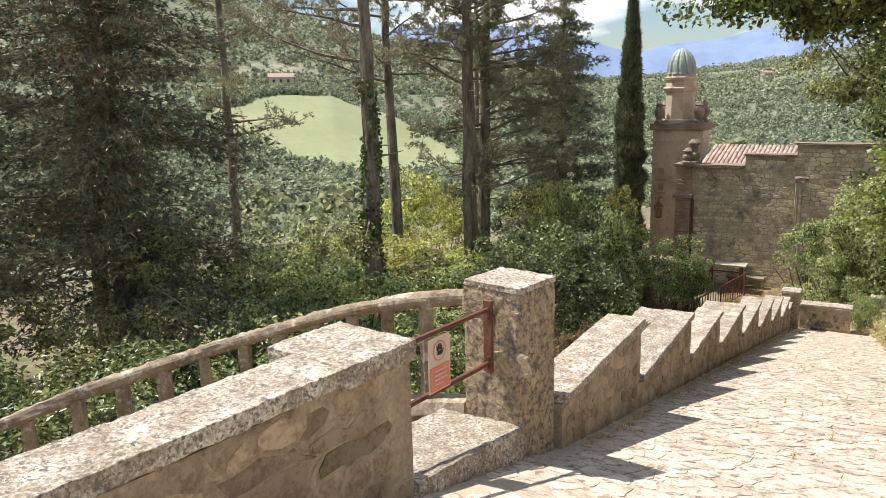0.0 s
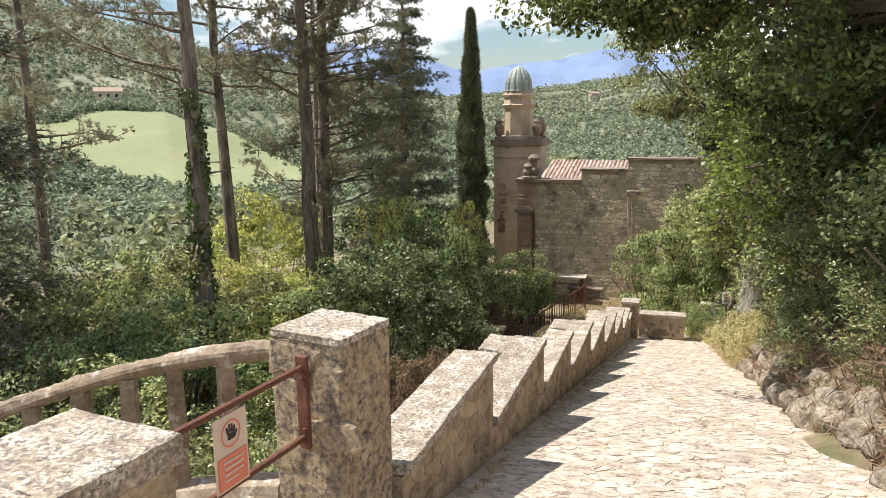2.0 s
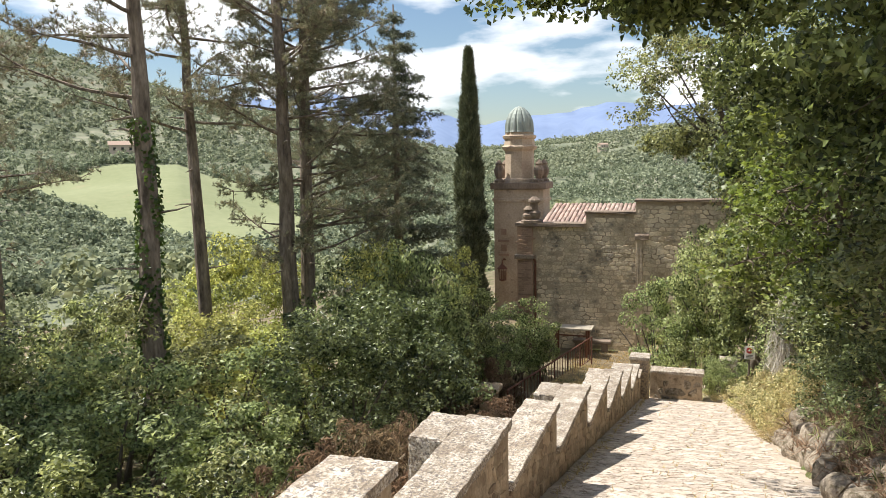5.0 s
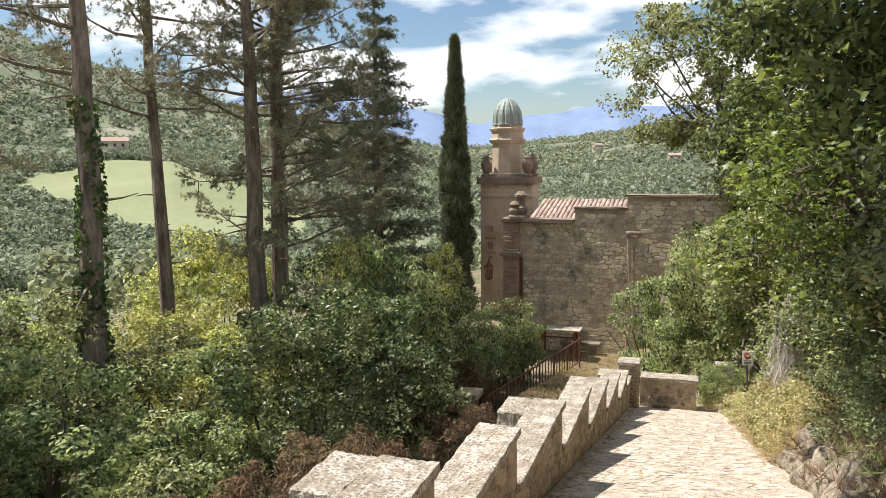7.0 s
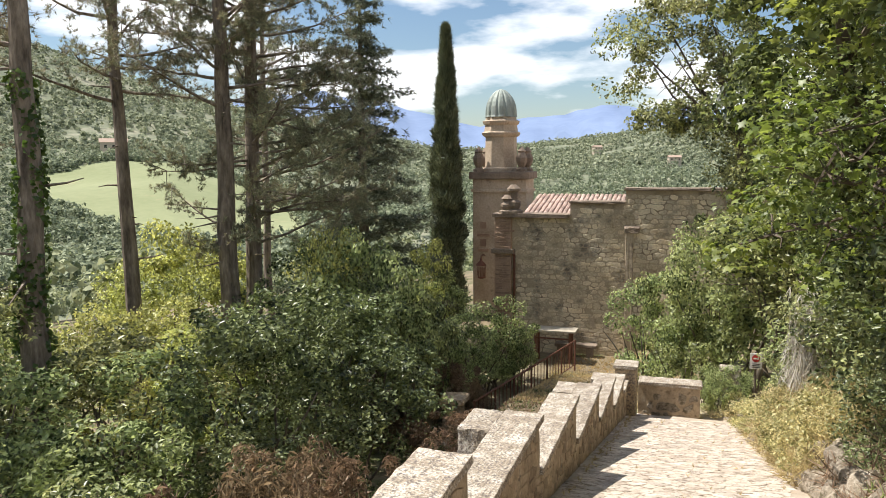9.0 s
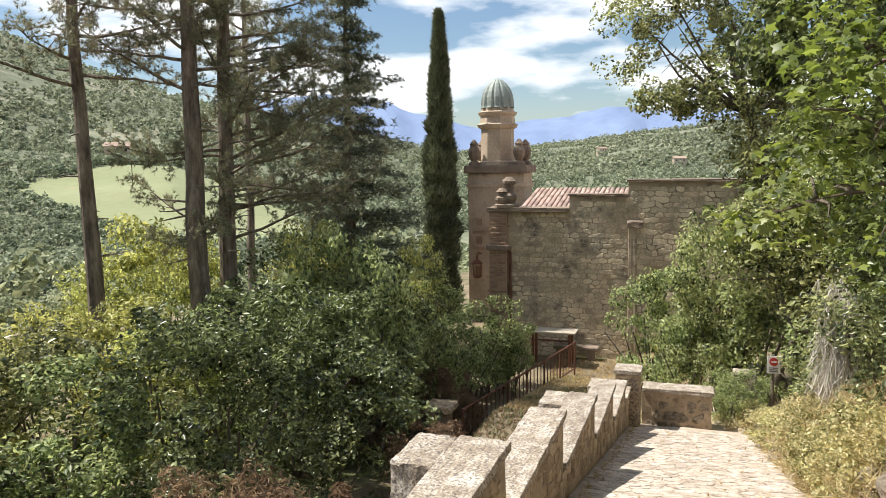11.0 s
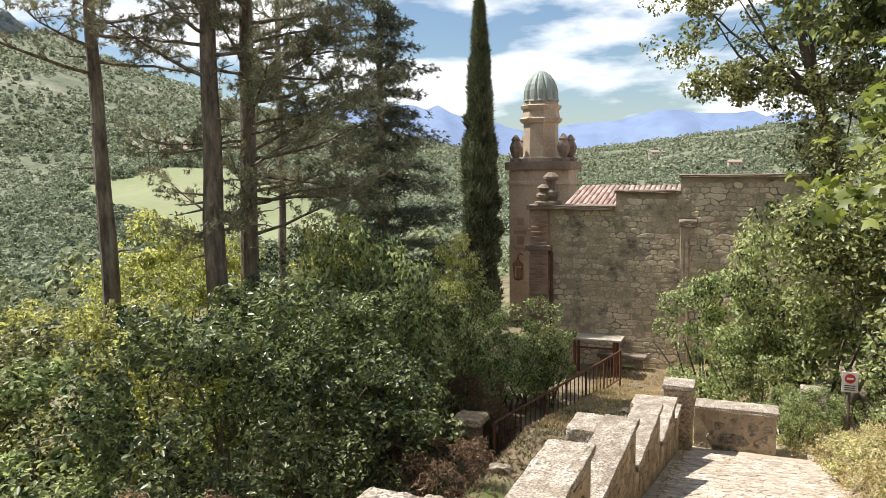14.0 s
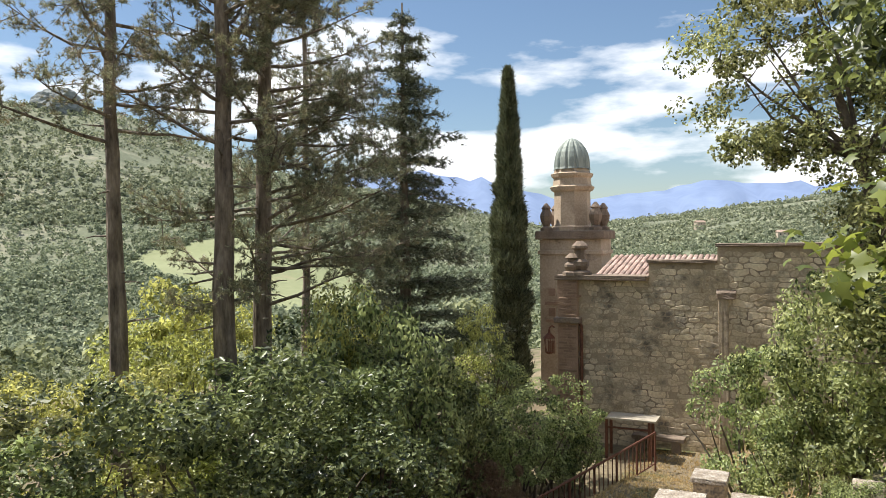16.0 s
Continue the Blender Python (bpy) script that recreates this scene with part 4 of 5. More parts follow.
for c in range(9):
    for q in range(2):
        cut = -6.32 + 0.09 * ((c * 7) % 5 - 2) / 2
        x0, x1 = ((-6.6, cut - 0.012), (cut + 0.012, -6.06))[q]
        part("stone", rough_box(x0, x1, 24.22 + 0.02 * ((c + q) % 3), 24.62, -8.4 + c * 0.25, -8.17 + c * 0.25, 0.05, 4, 0.04, 300 + c * 2 + q), M_RUBBLE, post_low)
part("cap", rough_box(-6.66, -6.0, 24.2, 24.85, -6.14, -5.98, 0.06, 6, 0.05, 152), M_RUBBLE_D, post_low)
fallen = thing("fallen_stone", "rough weathered stone block fallen beside the railing", "stone block")
part("block", rough_box(-6.5, -6.05, 22.9, 23.3, -7.6, -6.72, 0.09, 7, 0.1, 155), M_ROCK, fallen)
stair_wall = thing("wall_lower", "low sloping stone wall beside the lower steps", "wall", kind="structure")
bm = rough_box(-8.2, -7.75, 24.0, 28.0, -8.8, -6.4, 0.03, 7, 0.03, 153)
for v in bm.verts:
    if v.co.z > -8:
        v.co.z += (v.co.y - 28) * 0.22
part("core", bm, M_BLOCK, stair_wall)
low_block = thing("flat_stone_block", "flat-topped weathered stone block in the weeds", "stone block")
part("block", rough_box(0.12, 0.56, 24.0, 24.4, -5.7, -4.6, 0.03, 5, 0.04, 154), M_COPING, low_block)

nosign = thing("no_entry_sign", "small white board with a red no-entry mark", "sign")
sx_, sy_, sz_ = 0.8, 23.4, -4.22
part("board", rough_box(sx_ - 0.12, sx_ + 0.12, sy_ - 0.012, sy_ + 0.012, sz_ - 0.17, sz_ + 0.17, 0.002, 2, 0.006, 160), M_WHITE, nosign)
bm = bmesh.new()
bmesh.ops.create_cone(bm, cap_ends=True, segments=24, radius1=0.08, radius2=0.08, depth=0.005, matrix=Matrix.Translation((sx_, sy_ - 0.0165, sz_ + 0.06)) @ Matrix.Rotation(math.pi / 2, 4, 'X'))
part("red_disc", bm, M_RED, nosign)
part("white_bar", rough_box(sx_ - 0.05, sx_ + 0.05, sy_ - 0.024, sy_ - 0.02, sz_ + 0.045, sz_ + 0.075, 0, 0, 0), M_WHITE, nosign)
for z in (-0.06, -0.095, -0.13):
    part("text_bar", rough_box(sx_ - 0.08, sx_ + 0.08, sy_ - 0.018, sy_ - 0.014, sz_ + z - 0.007, sz_ + z + 0.007, 0, 0, 0), M_BLACK, nosign)
part("stake", tube(bmesh.new(), [(sx_, sy_ + 0.03, -5.6), (sx_, sy_ + 0.03, sz_ + 0.2)], [0.025, 0.025], 6), M_TWIG, nosign)

# ---- trees ----


def limb_path(rng, start, direction, length, sag, n=6):
    pts = [np.array(start, float)]
    d = np.array(direction, float)
    for k in range(n):
        d = d + rng.normal(0, 0.09, 3) + np.array([0, 0, sag / n])
        d = d / np.linalg.norm(d)
        pts.append(pts[-1] + d * length / n)
    return pts


def pine(base, top, radius, seed, first=0.4, reach=3.2, limbs=34, label="tall pine with a bare trunk and open dark crown", dry=0.35, stubs=8, ivy=0.0, tuft=15, one_side=None):
    rng = np.random.default_rng(seed)
    base, top = Vector(base), Vector(top)
    tree = thing("pine_tree", label, "tree", "pines on the slope", at=base)
    rel = top - base
    h = rel.length
    n = 16
    pts = [rel * (k / n) + Vector((noise.noise(Vector((seed, k * 0.35, 0))) * 0.12, noise.noise(Vector((k * 0.35, seed, 0))) * 0.12, 0)) for k in range(n + 1)]
    part("trunk", tube(bmesh.new(), pts, [radius * (1.15 - 0.75 * k / n) for k in range(n + 1)], 12, 0.12, seed), M_BARK, tree)
    cs, ds = [], []
    for i in range(limbs + stubs):
        wood = bmesh.new()
        f = first + (1 - first) * ((i - stubs) / max(limbs, 1)) if i >= stubs else rng.uniform(0.25, first + 0.1)
        p = rel * f + Vector(pts[min(int(f * n), n)]) - rel * (min(int(f * n), n) / n)
        a = rng.uniform(0, 2 * math.pi)
        if one_side is not None and rng.random() < 0.6:
            a = one_side + rng.normal(0, 0.6)
        ln = reach * (1.1 - 0.75 * max(0, f - first) / (1 - first)) * rng.uniform(0.6, 1.15)
        d = (math.cos(a), math.sin(a), rng.uniform(-0.15, 0.3))
        if i < stubs:
            path = limb_path(rng, p, d, rng.uniform(0.3, 1.3), -0.1, 3)
            part("broken_branch", tube(wood, path, [0.035, 0.03, 0.02, 0.008], 5), M_BARK, tree)
            continue
        path = limb_path(rng, p, d, ln, 0.25)
        tube(wood, path, [0.055 * (1 - k / 7.5) for k in range(7)], 5)
        for k in range(2, 7):
            for s in range(2 + (k > 3)):
                sd = np.array(d) * 0.6 + rng.normal(0, 0.6, 3) + np.array([0, 0, 0.15])
                sd /= np.linalg.norm(sd)
                sl = rng.uniform(0.35, 0.95)
                q = path[k] + (rng.uniform(-0.5, 0.5) * (path[k] - path[k - 1]))
                tube(wood, [q, q + sd * sl * 0.5, q + sd * sl], [0.014, 0.01, 0.005], 4, cap=False)
                m = tuft
                tt = rng.uniform(0.3, 1.05, m)[:, None]
                cs.append(q + sd * sl * tt + rng.normal(0, 0.065, (m, 3)))
                ds.append(np.repeat((sd + np.array([0, 0, 0.35]))[None], m, 0))
        part("branch", wood, M_BARK, tree)
    cs, ds = np.concatenate(cs), np.concatenate(ds)
    # a random share gets the dry tone that also paints in sunlight
    pick = rng.random(len(cs)) < dry
    for nm, sel, mat in (("needles", ~pick, L_PINE), ("dry_needles", pick, L_PINE_DRY_LIT)):
        if sel.any():
            link_mesh(nm, needle_mesh(nm, rng, cs[sel], ds[sel], 0.125, 0.013, 20, 0.95), mat, tree)
    if ivy:
        k = 2600
        f = rng.uniform(0, 1, k) ** 1.3 * ivy
        a = rng.uniform(0, 2 * math.pi, k)
        keep = np.array([noise.noise(Vector((math.cos(x) * 1.2, math.sin(x) * 1.2, y * 9))) > -0.15 for x, y in zip(a, f)])
        f, a = f[keep], a[keep]
        out = np.stack([np.cos(a), np.sin(a), 0 * a], 1)
        mids = np.array([[q[k] for q in pts] for k in range(3)])
        c = np.stack([np.interp(f, np.linspace(0, 1, n + 1), mids[k]) for k in range(3)], 1) + out * (radius * (1.15 - 0.75 * f) * 0.98 + rng.uniform(0, 0.1, len(f)))[:, None]
        link_mesh("ivy", leaf_mesh("ivy", rng, c, out, 0.11, 0.9), L_IVY, tree, "ivy climbing the trunk")
    return tree


def fir(name, base, height, half, seed, label, material, droop=-0.35, whorls=30, first=0.06, dens=9, dry=0.0, radius=0.28, shape=0.8):
    rng = np.random.default_rng(seed)
    base = Vector(base)
    tree = thing(name, label, "tree", at=base)
    part("trunk", tube(bmesh.new(), [(0, 0, height * k / 10) for k in range(11)], [radius * (1.05 - k / 10.5) for k in range(11)], 10, 0.1, seed), M_BARK, tree)
    wood = bmesh.new()
    cs, ds = [], []
    for w in range(whorls):
        f = first + (1 - first) * w / whorls
        ln0 = half * (1 - f) ** shape + 0.12
        for b in range(6):
            a = rng.uniform(0, 2 * math.pi)
            ln = ln0 * rng.uniform(0.65, 1.2)
            path = limb_path(rng, (0, 0, height * f + rng.normal(0, 0.07)), (math.cos(a), math.sin(a), 0.12), ln, droop, 5)
            tube(wood, path, [0.03 * (1 - k / 6) + 0.004 for k in range(6)], 4, cap=False)
            for k in range(1, 6):
                m = max(3, int(dens * ln / 1.6))
                sp = rng.normal(0, 1, (m, 3)) * np.array([0.2, 0.2, 0.07]) * (0.6 + ln * 0.35)
                cs.append(path[k] + sp + (path[k] - path[k - 1]) * rng.uniform(-1, 0.3, (m, 1)))
                ds.append(np.repeat(((path[k] - path[k - 1]) / np.linalg.norm(path[k] - path[k - 1]))[None], m, 0))
    tagged(part("branchwork", wood, M_BARK, tree), kind="stuff")
    cs, ds = np.concatenate(cs), np.concatenate(ds)
    pick = rng.random(len(cs)) < dry
    link_mesh("needles", needle_mesh("needles", rng, cs[~pick], ds[~pick], 0.19, 0.026, 10, 0.55), material, tree)
    if dry:
        link_mesh("dry_needles", needle_mesh("dry_needles", rng, cs[pick], ds[pick], 0.2, 0.045, 6, 0.6), L_PINE_DRY_LIT, tree)
    return tree


pine((-12.06, 16.95, -6.5), (-12.6, 17.65, 7.8), 0.265, 1, 0.58, 3.6, 13, "tall pine with ivy climbing its bare trunk", 0.55, 10, 0.58, 12, 3.3)
pine((-15.7, 23.8, -7.4), (-16.4, 24.2, 8.5), 0.23, 2, 0.58, 3.4, 20, dry=0.4, tuft=14)
pine((-12.9, 24.4, -6.9), (-13.3, 24.9, 9.5), 0.27, 3, 0.52, 3.2, 30, dry=0.4, stubs=14, tuft=14)
pine((-13.3, 26.1, -7), (-13.2, 26.6, 9.5), 0.25, 4, 0.28, 4.0, 70, dry=0.35, stubs=12, tuft=15, one_side=-0.3)
pine((-17.6, 34.0, -9), (-17.7, 34.3, 9), 0.17, 5, 0.5, 2.4, 18, dry=0.25, tuft=11)
pine((-21, 20.6, -8), (-21.2, 20.8, 8), 0.2, 6, 0.5, 2.4, 16, dry=0.3, tuft=11)
fir("spruce_tree", (-12.3, 32.2, -8), 15.0, 3.6, 12, "dark green spruce with drooping tiers", L_FIR, -0.3, 25, 0.05, 20)
fir("conifer_tree", (-17.6, 13.0, -6.8), 17.0, 4.6, 13, "dense dark conifer standing over the slope", L_FIR, -0.45, 34, 0.17, 10, 0.25, 0.38, 0.5)
fir("conifer_tree", (-21.2, 9.6, -6.8), 16.5, 4.4, 14, "dense dark conifer standing over the slope", L_FIR, -0.45, 30, 0.2, 9, 0.25, 0.38, 0.5)
fir("conifer_tree", (-21.8, 15.2, -7.4), 15.0, 3.4, 15, "dense dark conifer standing over the slope", L_FIR, -0.45, 26, 0.25, 8, 0.2, 0.3, 0.6)

# cypress
rng = np.random.default_rng(31)
cyp = thing("cypress_tree", "tall slender dark cypress beside the tower", "tree", at=(-11.2, 38.9, -8.0))
part("trunk", tube(bmesh.new(), [(0, 0, k * 1.3) for k in range(11)], [0.16 * (1 - k / 11.5) for k in range(11)], 8), M_BARK, cyp)
k = 15000
f = rng.uniform(0.04, 1, k)
rad = 0.72 * np.interp(f, [0, 0.1, 0.3, 0.55, 0.8, 1], [0.75, 0.95, 1, 0.82, 0.5, 0.06])
a = rng.uniform(0, 2 * math.pi, k)
wob = np.array([1 + 0.5 * noise.noise(Vector((math.cos(q) * 1.5, math.sin(q) * 1.5, g * 26))) for q, g in zip(a, f)])
rr = rad * wob * rng.uniform(0.55, 1.05, k) ** 0.5
c = np.stack([rr * np.cos(a), rr * np.sin(a), f * 14.0], 1)
d = np.stack([np.cos(a) * 0.3, np.sin(a) * 0.3, np.ones(k)], 1)
link_mesh("foliage", needle_mesh("foliage", rng, c, d, 0.26, 0.055, 5, 0.45), L_CYP, cyp)

# shrubs: a few built once, then set about the slope


def shrub(name, label, material, seed, radii, leaves, clusters, size, cluster_r=0.5, stems=7, group="shrubs on the slope", slim=0.55):
    rng = np.random.default_rng(seed)
    tree = thing(name, label, "shrub", group)
    cz = radii[2] * 0.95
    for s in range(stems):
        a = rng.uniform(0, 2 * math.pi)
        path = limb_path(rng, (0.25 * math.cos(a), 0.25 * math.sin(a), -0.6), (0.35 * math.cos(a), 0.35 * math.sin(a), 1), radii[2] * 1.45, 0.1, 6)
        part("stem", tube(bmesh.new(), path, [0.05 * (1 - k / 7) + 0.008 for k in range(7)], 5, 0.1, s), M_TWIG, tree)
    p, o = crown_points(rng, leaves, clusters, (0, 0, cz), radii, cluster_r)
    link_mesh("leaves", leaf_mesh("leaves", rng, p, o, size, slim), material, tree)
    return tree


def place(proto, x, y, top, wide=1.0, turn=None):
    """Set a copy so that its crown's top is near that height."""
    g = ground_z(x, y)
    top += random.uniform(-0.5, 0.6) * min(1.0, wide)
    h = PROTO_H[proto.name]
    s = max(0.3, (top - g) / h)
    if s < 0.85 * wide:
        s = 0.85 * wide
        g = top - s * h
    m = Matrix.Translation((x, y, g)) @ Matrix.Rotation(random.uniform(0, 6.28) if turn is None else turn, 4, 'Z')
    ob = copy_thing(proto, m)
    ob.scale = (wide, wide, s)
    return ob


PROTO_H = {}
S_GREEN = shrub("green_shrub", "leafy green shrub with small leaves", L_SHRUB, 51, (1.75, 1.75, 2.05), 6000, 44, 0.1, 0.4)
S_DARK = shrub("evergreen_shrub", "dense dark glossy evergreen shrub", L_DARK, 52, (1.75, 1.75, 2.05), 5400, 44, 0.106, 0.42)
S_YEL = shrub("yellowing_tree", "small tree with yellow-green leaves", L_YELLOW, 53, (1.4, 1.4, 2.3), 5600, 38, 0.11, 0.4)
S_FRESH = shrub("fresh_green_shrub", "bright fresh green shrub", L_FRESH, 54, (1.55, 1.55, 1.95), 5200, 40, 0.106, 0.4)
S_BROWN = shrub("dry_shrub", "dried brown twiggy shrub", L_BROWN, 55, (1.15, 1.15, 1.1), 4600, 46, 0.15, 0.34, 16, slim=0.09)
for s, h in ((S_GREEN, 4.2), (S_DARK, 4.2), (S_YEL, 4.7), (S_FRESH, 4.1), (S_BROWN, 2.35)):
    PROTO_H[s.name] = h
# first ones stand where they were built
for proto, x, y, top, wd in ((S_GREEN, -10.6, 17.6, -3.0, 1.1), (S_DARK, -9.0, 20.9, -2.3, 1.2), (S_YEL, -15.2, 27.0, -1.8, 1.1), (S_FRESH, -13.8, 14.8, -2.0, 1.1), (S_BROWN, -4.9, 10.5, -3.1, 1.0)):
    g = ground_z(x, y)
    proto.matrix_basis = Matrix.Translation((x, y, g)) @ Matrix.Diagonal((wd, wd, (top - g) / PROTO_H[proto.name], 1))
for x, y, top, wd in ((-12.6, 16.6, -2.4, 1.1), (-15.8, 12.6, -2.3, 1.2), (-10.2, 27.2, -3.0, 1.0), (-17.5, 17.0, -3.3, 1.2), (-7.0, 8.6, -2.9, 1.0), (-9.4, 10.6, -3.0, 1.1), (-11.0, 7.0, -2.6, 1.1), (-10.2, 2.6, -2.2, 1.2), (-13.6, 4.6, -3.0, 1.3), (-18.5, 22.5, -4.0, 1.2), (-20, 16, -4.0, 1.3), (-16.5, 9.5, -2.6, 1.2), (-12.5, 0.4, -1.9, 1.2), (-20, 28, -4.6, 1.3), (-7.2, 13.0, -3.9, 0.9)):
    place(S_GREEN, x, y, top, wd)
for x, y, top, wd in ((-7.6, 21.8, -2.8, 1.1), (-8.4, 18.2, -2.9, 1.0), (-8.2, 25.6, -3.1, 0.9), (-7.1, 16.9, -3.9, 0.8), (-8.5, 22.9, -2.8, 1.0), (-11.2, 25.2, -1.9, 1.0), (-7.4, 19.6, -3.6, 0.9), (-8.6, 5.4, -2.8, 1.1), (-10.0, 8.6, -2.7, 1.1), (-12.6, 8.2, -2.9, 1.2), (-11.6, 4.8, -2.7, 1.2), (-15.5, 6.2, -3.0, 1.3)):
    place(S_DARK, x, y, top, wd)
for x, y, top, wd in ((-9.8, 25.0, -1.4, 0.7), (-15.6, 25.7, -0.8, 1.1), (-9.6, 31.9, -2.6, 0.6), (-9.2, 30.6, -3.5, 0.5), (-11.0, 20.5, -3.0, 0.9), (-14.2, 24.6, -2.2, 0.9), (-12.2, 19, -2.7, 0.8), (-13.4, 22, -3.1, 1), (-17.2, 26.0, -2.6, 1.2), (-12.4, 29.0, -1.9, 1.0), (-17.5, 20.2, -3.3, 1)):
    place(S_YEL, x, y, top, wd)
for x, y, top, wd in ((-15.1, 17.8, -1.9, 1.2), (-8.75, 24.2, -1.3, 1.0), (-9.5, 25.6, -1.7, 0.9), (-7.7, 25.0, -2.6, 0.7), (-10.6, 22.8, -2.8, 1.0), (-12.0, 12.2, -2.4, 1.1), (-9.6, 31.6, -3.2, 0.95), (-10.2, 33.2, -3.3, 0.9), (-16.2, 16.2, -3.0, 1.1), (-14.6, 18.4, -2.8, 1), (-6.2, 29.0, -4.0, 0.75), (-5.75, 28.6, -4.5, 0.45), (-6.7, 28.0, -4.2, 0.7), (-7.9, 28.4, -4.6, 0.7), (-6.9, 27.4, -4.9, 0.6), (-6.4, 6.2, -3.2, 0.9), (-18.5, 13, -3.2, 1.2), (-8.0, 10.8, -3.4, 0.9), (-9.6, 12.9, -2.8, 0.9), (-8.3, 14.4, -2.9, 0.9), (-9.5, 16.3, -2.3, 0.95), (-11.2, 14.4, -2.3, 1.0), (-6.5, 11.2, -4.0, 0.8)):
    place(S_FRESH, x, y, top, wd)
for x, y, top, wd in ((-3.5, 8.6, -1.8, 0.6), (-4.8, 9.6, -2.7, 0.6), (-5.0, 11.2, -2.9, 0.6), (-3.8, 9.7, -2.1, 0.65), (-4.0, 11.6, -2.5, 0.65), (-4.6, 12.9, -2.7, 0.65), (-4.6, 14.4, -3.1, 0.65), (-5.9, 15.2, -3.6, 0.7), (-6.6, 25.4, -5.3, 0.6), (-6.0, 25.2, -5.5, 0.45), (-7.2, 23.4, -5.9, 0.6), (-5.4, 21.0, -5.4, 0.7)):
    place(S_BROWN, x, y, top, wd)
# dark growth hanging over the bank
for x, y, top, wd in ((2.5, 6.4, 2.2, 0.8), (2.45, 8.2, 1.9, 0.8), (2.35, 10.0, 1.6, 0.8), (2.25, 11.8, 1.0, 0.8), (2.2, 13.6, 0.6, 0.8), (2.1, 15.2, 0.2, 0.75), (2.2, 17.2, -0.8, 0.75), (2.2, 19.0, -1.6, 0.7)):
    place(S_DARK, x, y, top, wd)
for x, y, top, wd in ((1.75, 8.6, 0.1, 0.42), (1.75, 9.8, -0.2, 0.42), (1.7, 11.0, -0.5, 0.42), (1.65, 12.2, -0.9, 0.42), (1.6, 13.4, -1.3, 0.42), (1.6, 14.5, -1.7, 0.42)):
    place(S_DARK, x, y, top, wd)
# yellowed weeds along the sunny bank
S_STRAW = shrub("yellowed_weeds", "yellowed leafy weeds spilling down the bank", L_STRAW, 56, (0.55, 0.55, 0.5), 2600, 34, 0.05, 0.17, 6, "weeds along the bank")
for ch in S_STRAW.children:
    if ch.name.startswith("stem"):
        ch.scale = (0.5, 0.5, 1)
PROTO_H[S_STRAW.name] = 1.05
S_STRAW.matrix_basis = Matrix.Translation((0.95, 15.6, road_z(15.6) + 0.1))
for k in range(14):
    y = 15.4 + k * 0.46
    x = road_edge(y) + 0.28 + random.uniform(-0.1, 0.3)
    place(S_STRAW, x, y, road_z(y) + 0.55 + random.uniform(-0.2, 0.4), random.uniform(0.55, 0.85))
for k in range(10):
    y = 15.8 + k * 0.6
    x = road_edge(y) + 0.75 + random.uniform(-0.1, 0.35)
    place(S_STRAW, x, y, road_z(y) + 0.95 + random.uniform(-0.15, 0.3), random.uniform(0.5, 0.75))
# weeds round the block at the lane's foot
for x, y, top, wd in ((0.3, 23.6, -4.7, 0.35), (-0.1, 23.5, -4.85, 0.3), (0.0, 22.95, -4.95, 0.22), (1.7, 23.6, -4.2, 0.3), (1.2, 24.6, -4.6, 0.3)):
    place(S_FRESH, x, y, top, wd)
for x, y, top, wd in ((-0.1, 22.9, -4.95, 0.5), (0.4, 23.0, -4.9, 0.6), (0.85, 23.0, -4.75, 0.6), (0.2, 22.5, -4.95, 0.7), (0.65, 22.2, -5.0, 0.7), (1.05, 22.0, -4.75, 0.7), (1.25, 21.3, -4.5, 0.7), (1.5, 22.6, -4.5, 0.7)):
    place(S_STRAW, x, y, top, wd)
# bushes right of the chapel front
for x, y, top, wd in ((-1.45, 26.6, -2.5, 0.75), (-0.6, 27.4, -1.1, 0.85), (0.4, 26.4, -1.3, 1.0), (0.2, 28.4, -0.7, 0.9), (-0.6, 25.7, -3.4, 0.6), (1.9, 26.5, -1.6, 1.2), (2.4, 22.6, -2.4, 1.0)):
    place(S_FRESH, x, y, top, wd)
for x, y, top, wd in ((2.4, 18.5, -1.6, 0.9), (2.6, 15.6, -0.9, 0.95), (3.4, 20.5, -1.0, 1.1), (1.6, 20.6, -3.0, 0.6), (2.5, 12.6, -0.2, 0.9), (2.8, 9.6, 0.6, 0.95), (2.7, 7.0, 0.8, 0.8)):
    place(S_GREEN, x, y, top, wd)


def lobed_mesh(name, rng, centres, outward, size):
    """Broad five-lobed leaves, each a fan round its stalk end."""
    n = len(centres)
    rad = np.array([0.12, 0.5, 0.3, 0.62, 0.36, 0.7, 0.36, 0.62, 0.3, 0.5])
    ang = np.linspace(-math.pi, math.pi, 10, endpoint=False)
    nrm = unit(outward * 0.5 + rng.normal(0, 0.45, (n, 3)) + np.array([0, 0, 0.9]))
    tang = unit(np.cross(nrm, rng.normal(0, 1, (n, 3))))
    side = np.cross(nrm, tang)
    s = (size * rng.uniform(0.6, 1.3, n))[:, None, None]
    ring = centres[:, None] + s * (rad * np.cos(ang))[None, :, None] * tang[:, None] + s * (rad * np.sin(ang))[None, :, None] * side[:, None] - s * (rad ** 2 * 0.35)[None, :, None] * nrm[:, None]
    verts = np.concatenate([centres[:, None], ring], 1).reshape(-1, 3)
    i = (np.arange(n) * 11)[:, None]
    faces = np.concatenate([np.concatenate([i, i + 1 + k, i + 1 + (k + 1) % 10], 1) for k in range(10)], 0)
    return arrays_mesh(name, verts, faces)


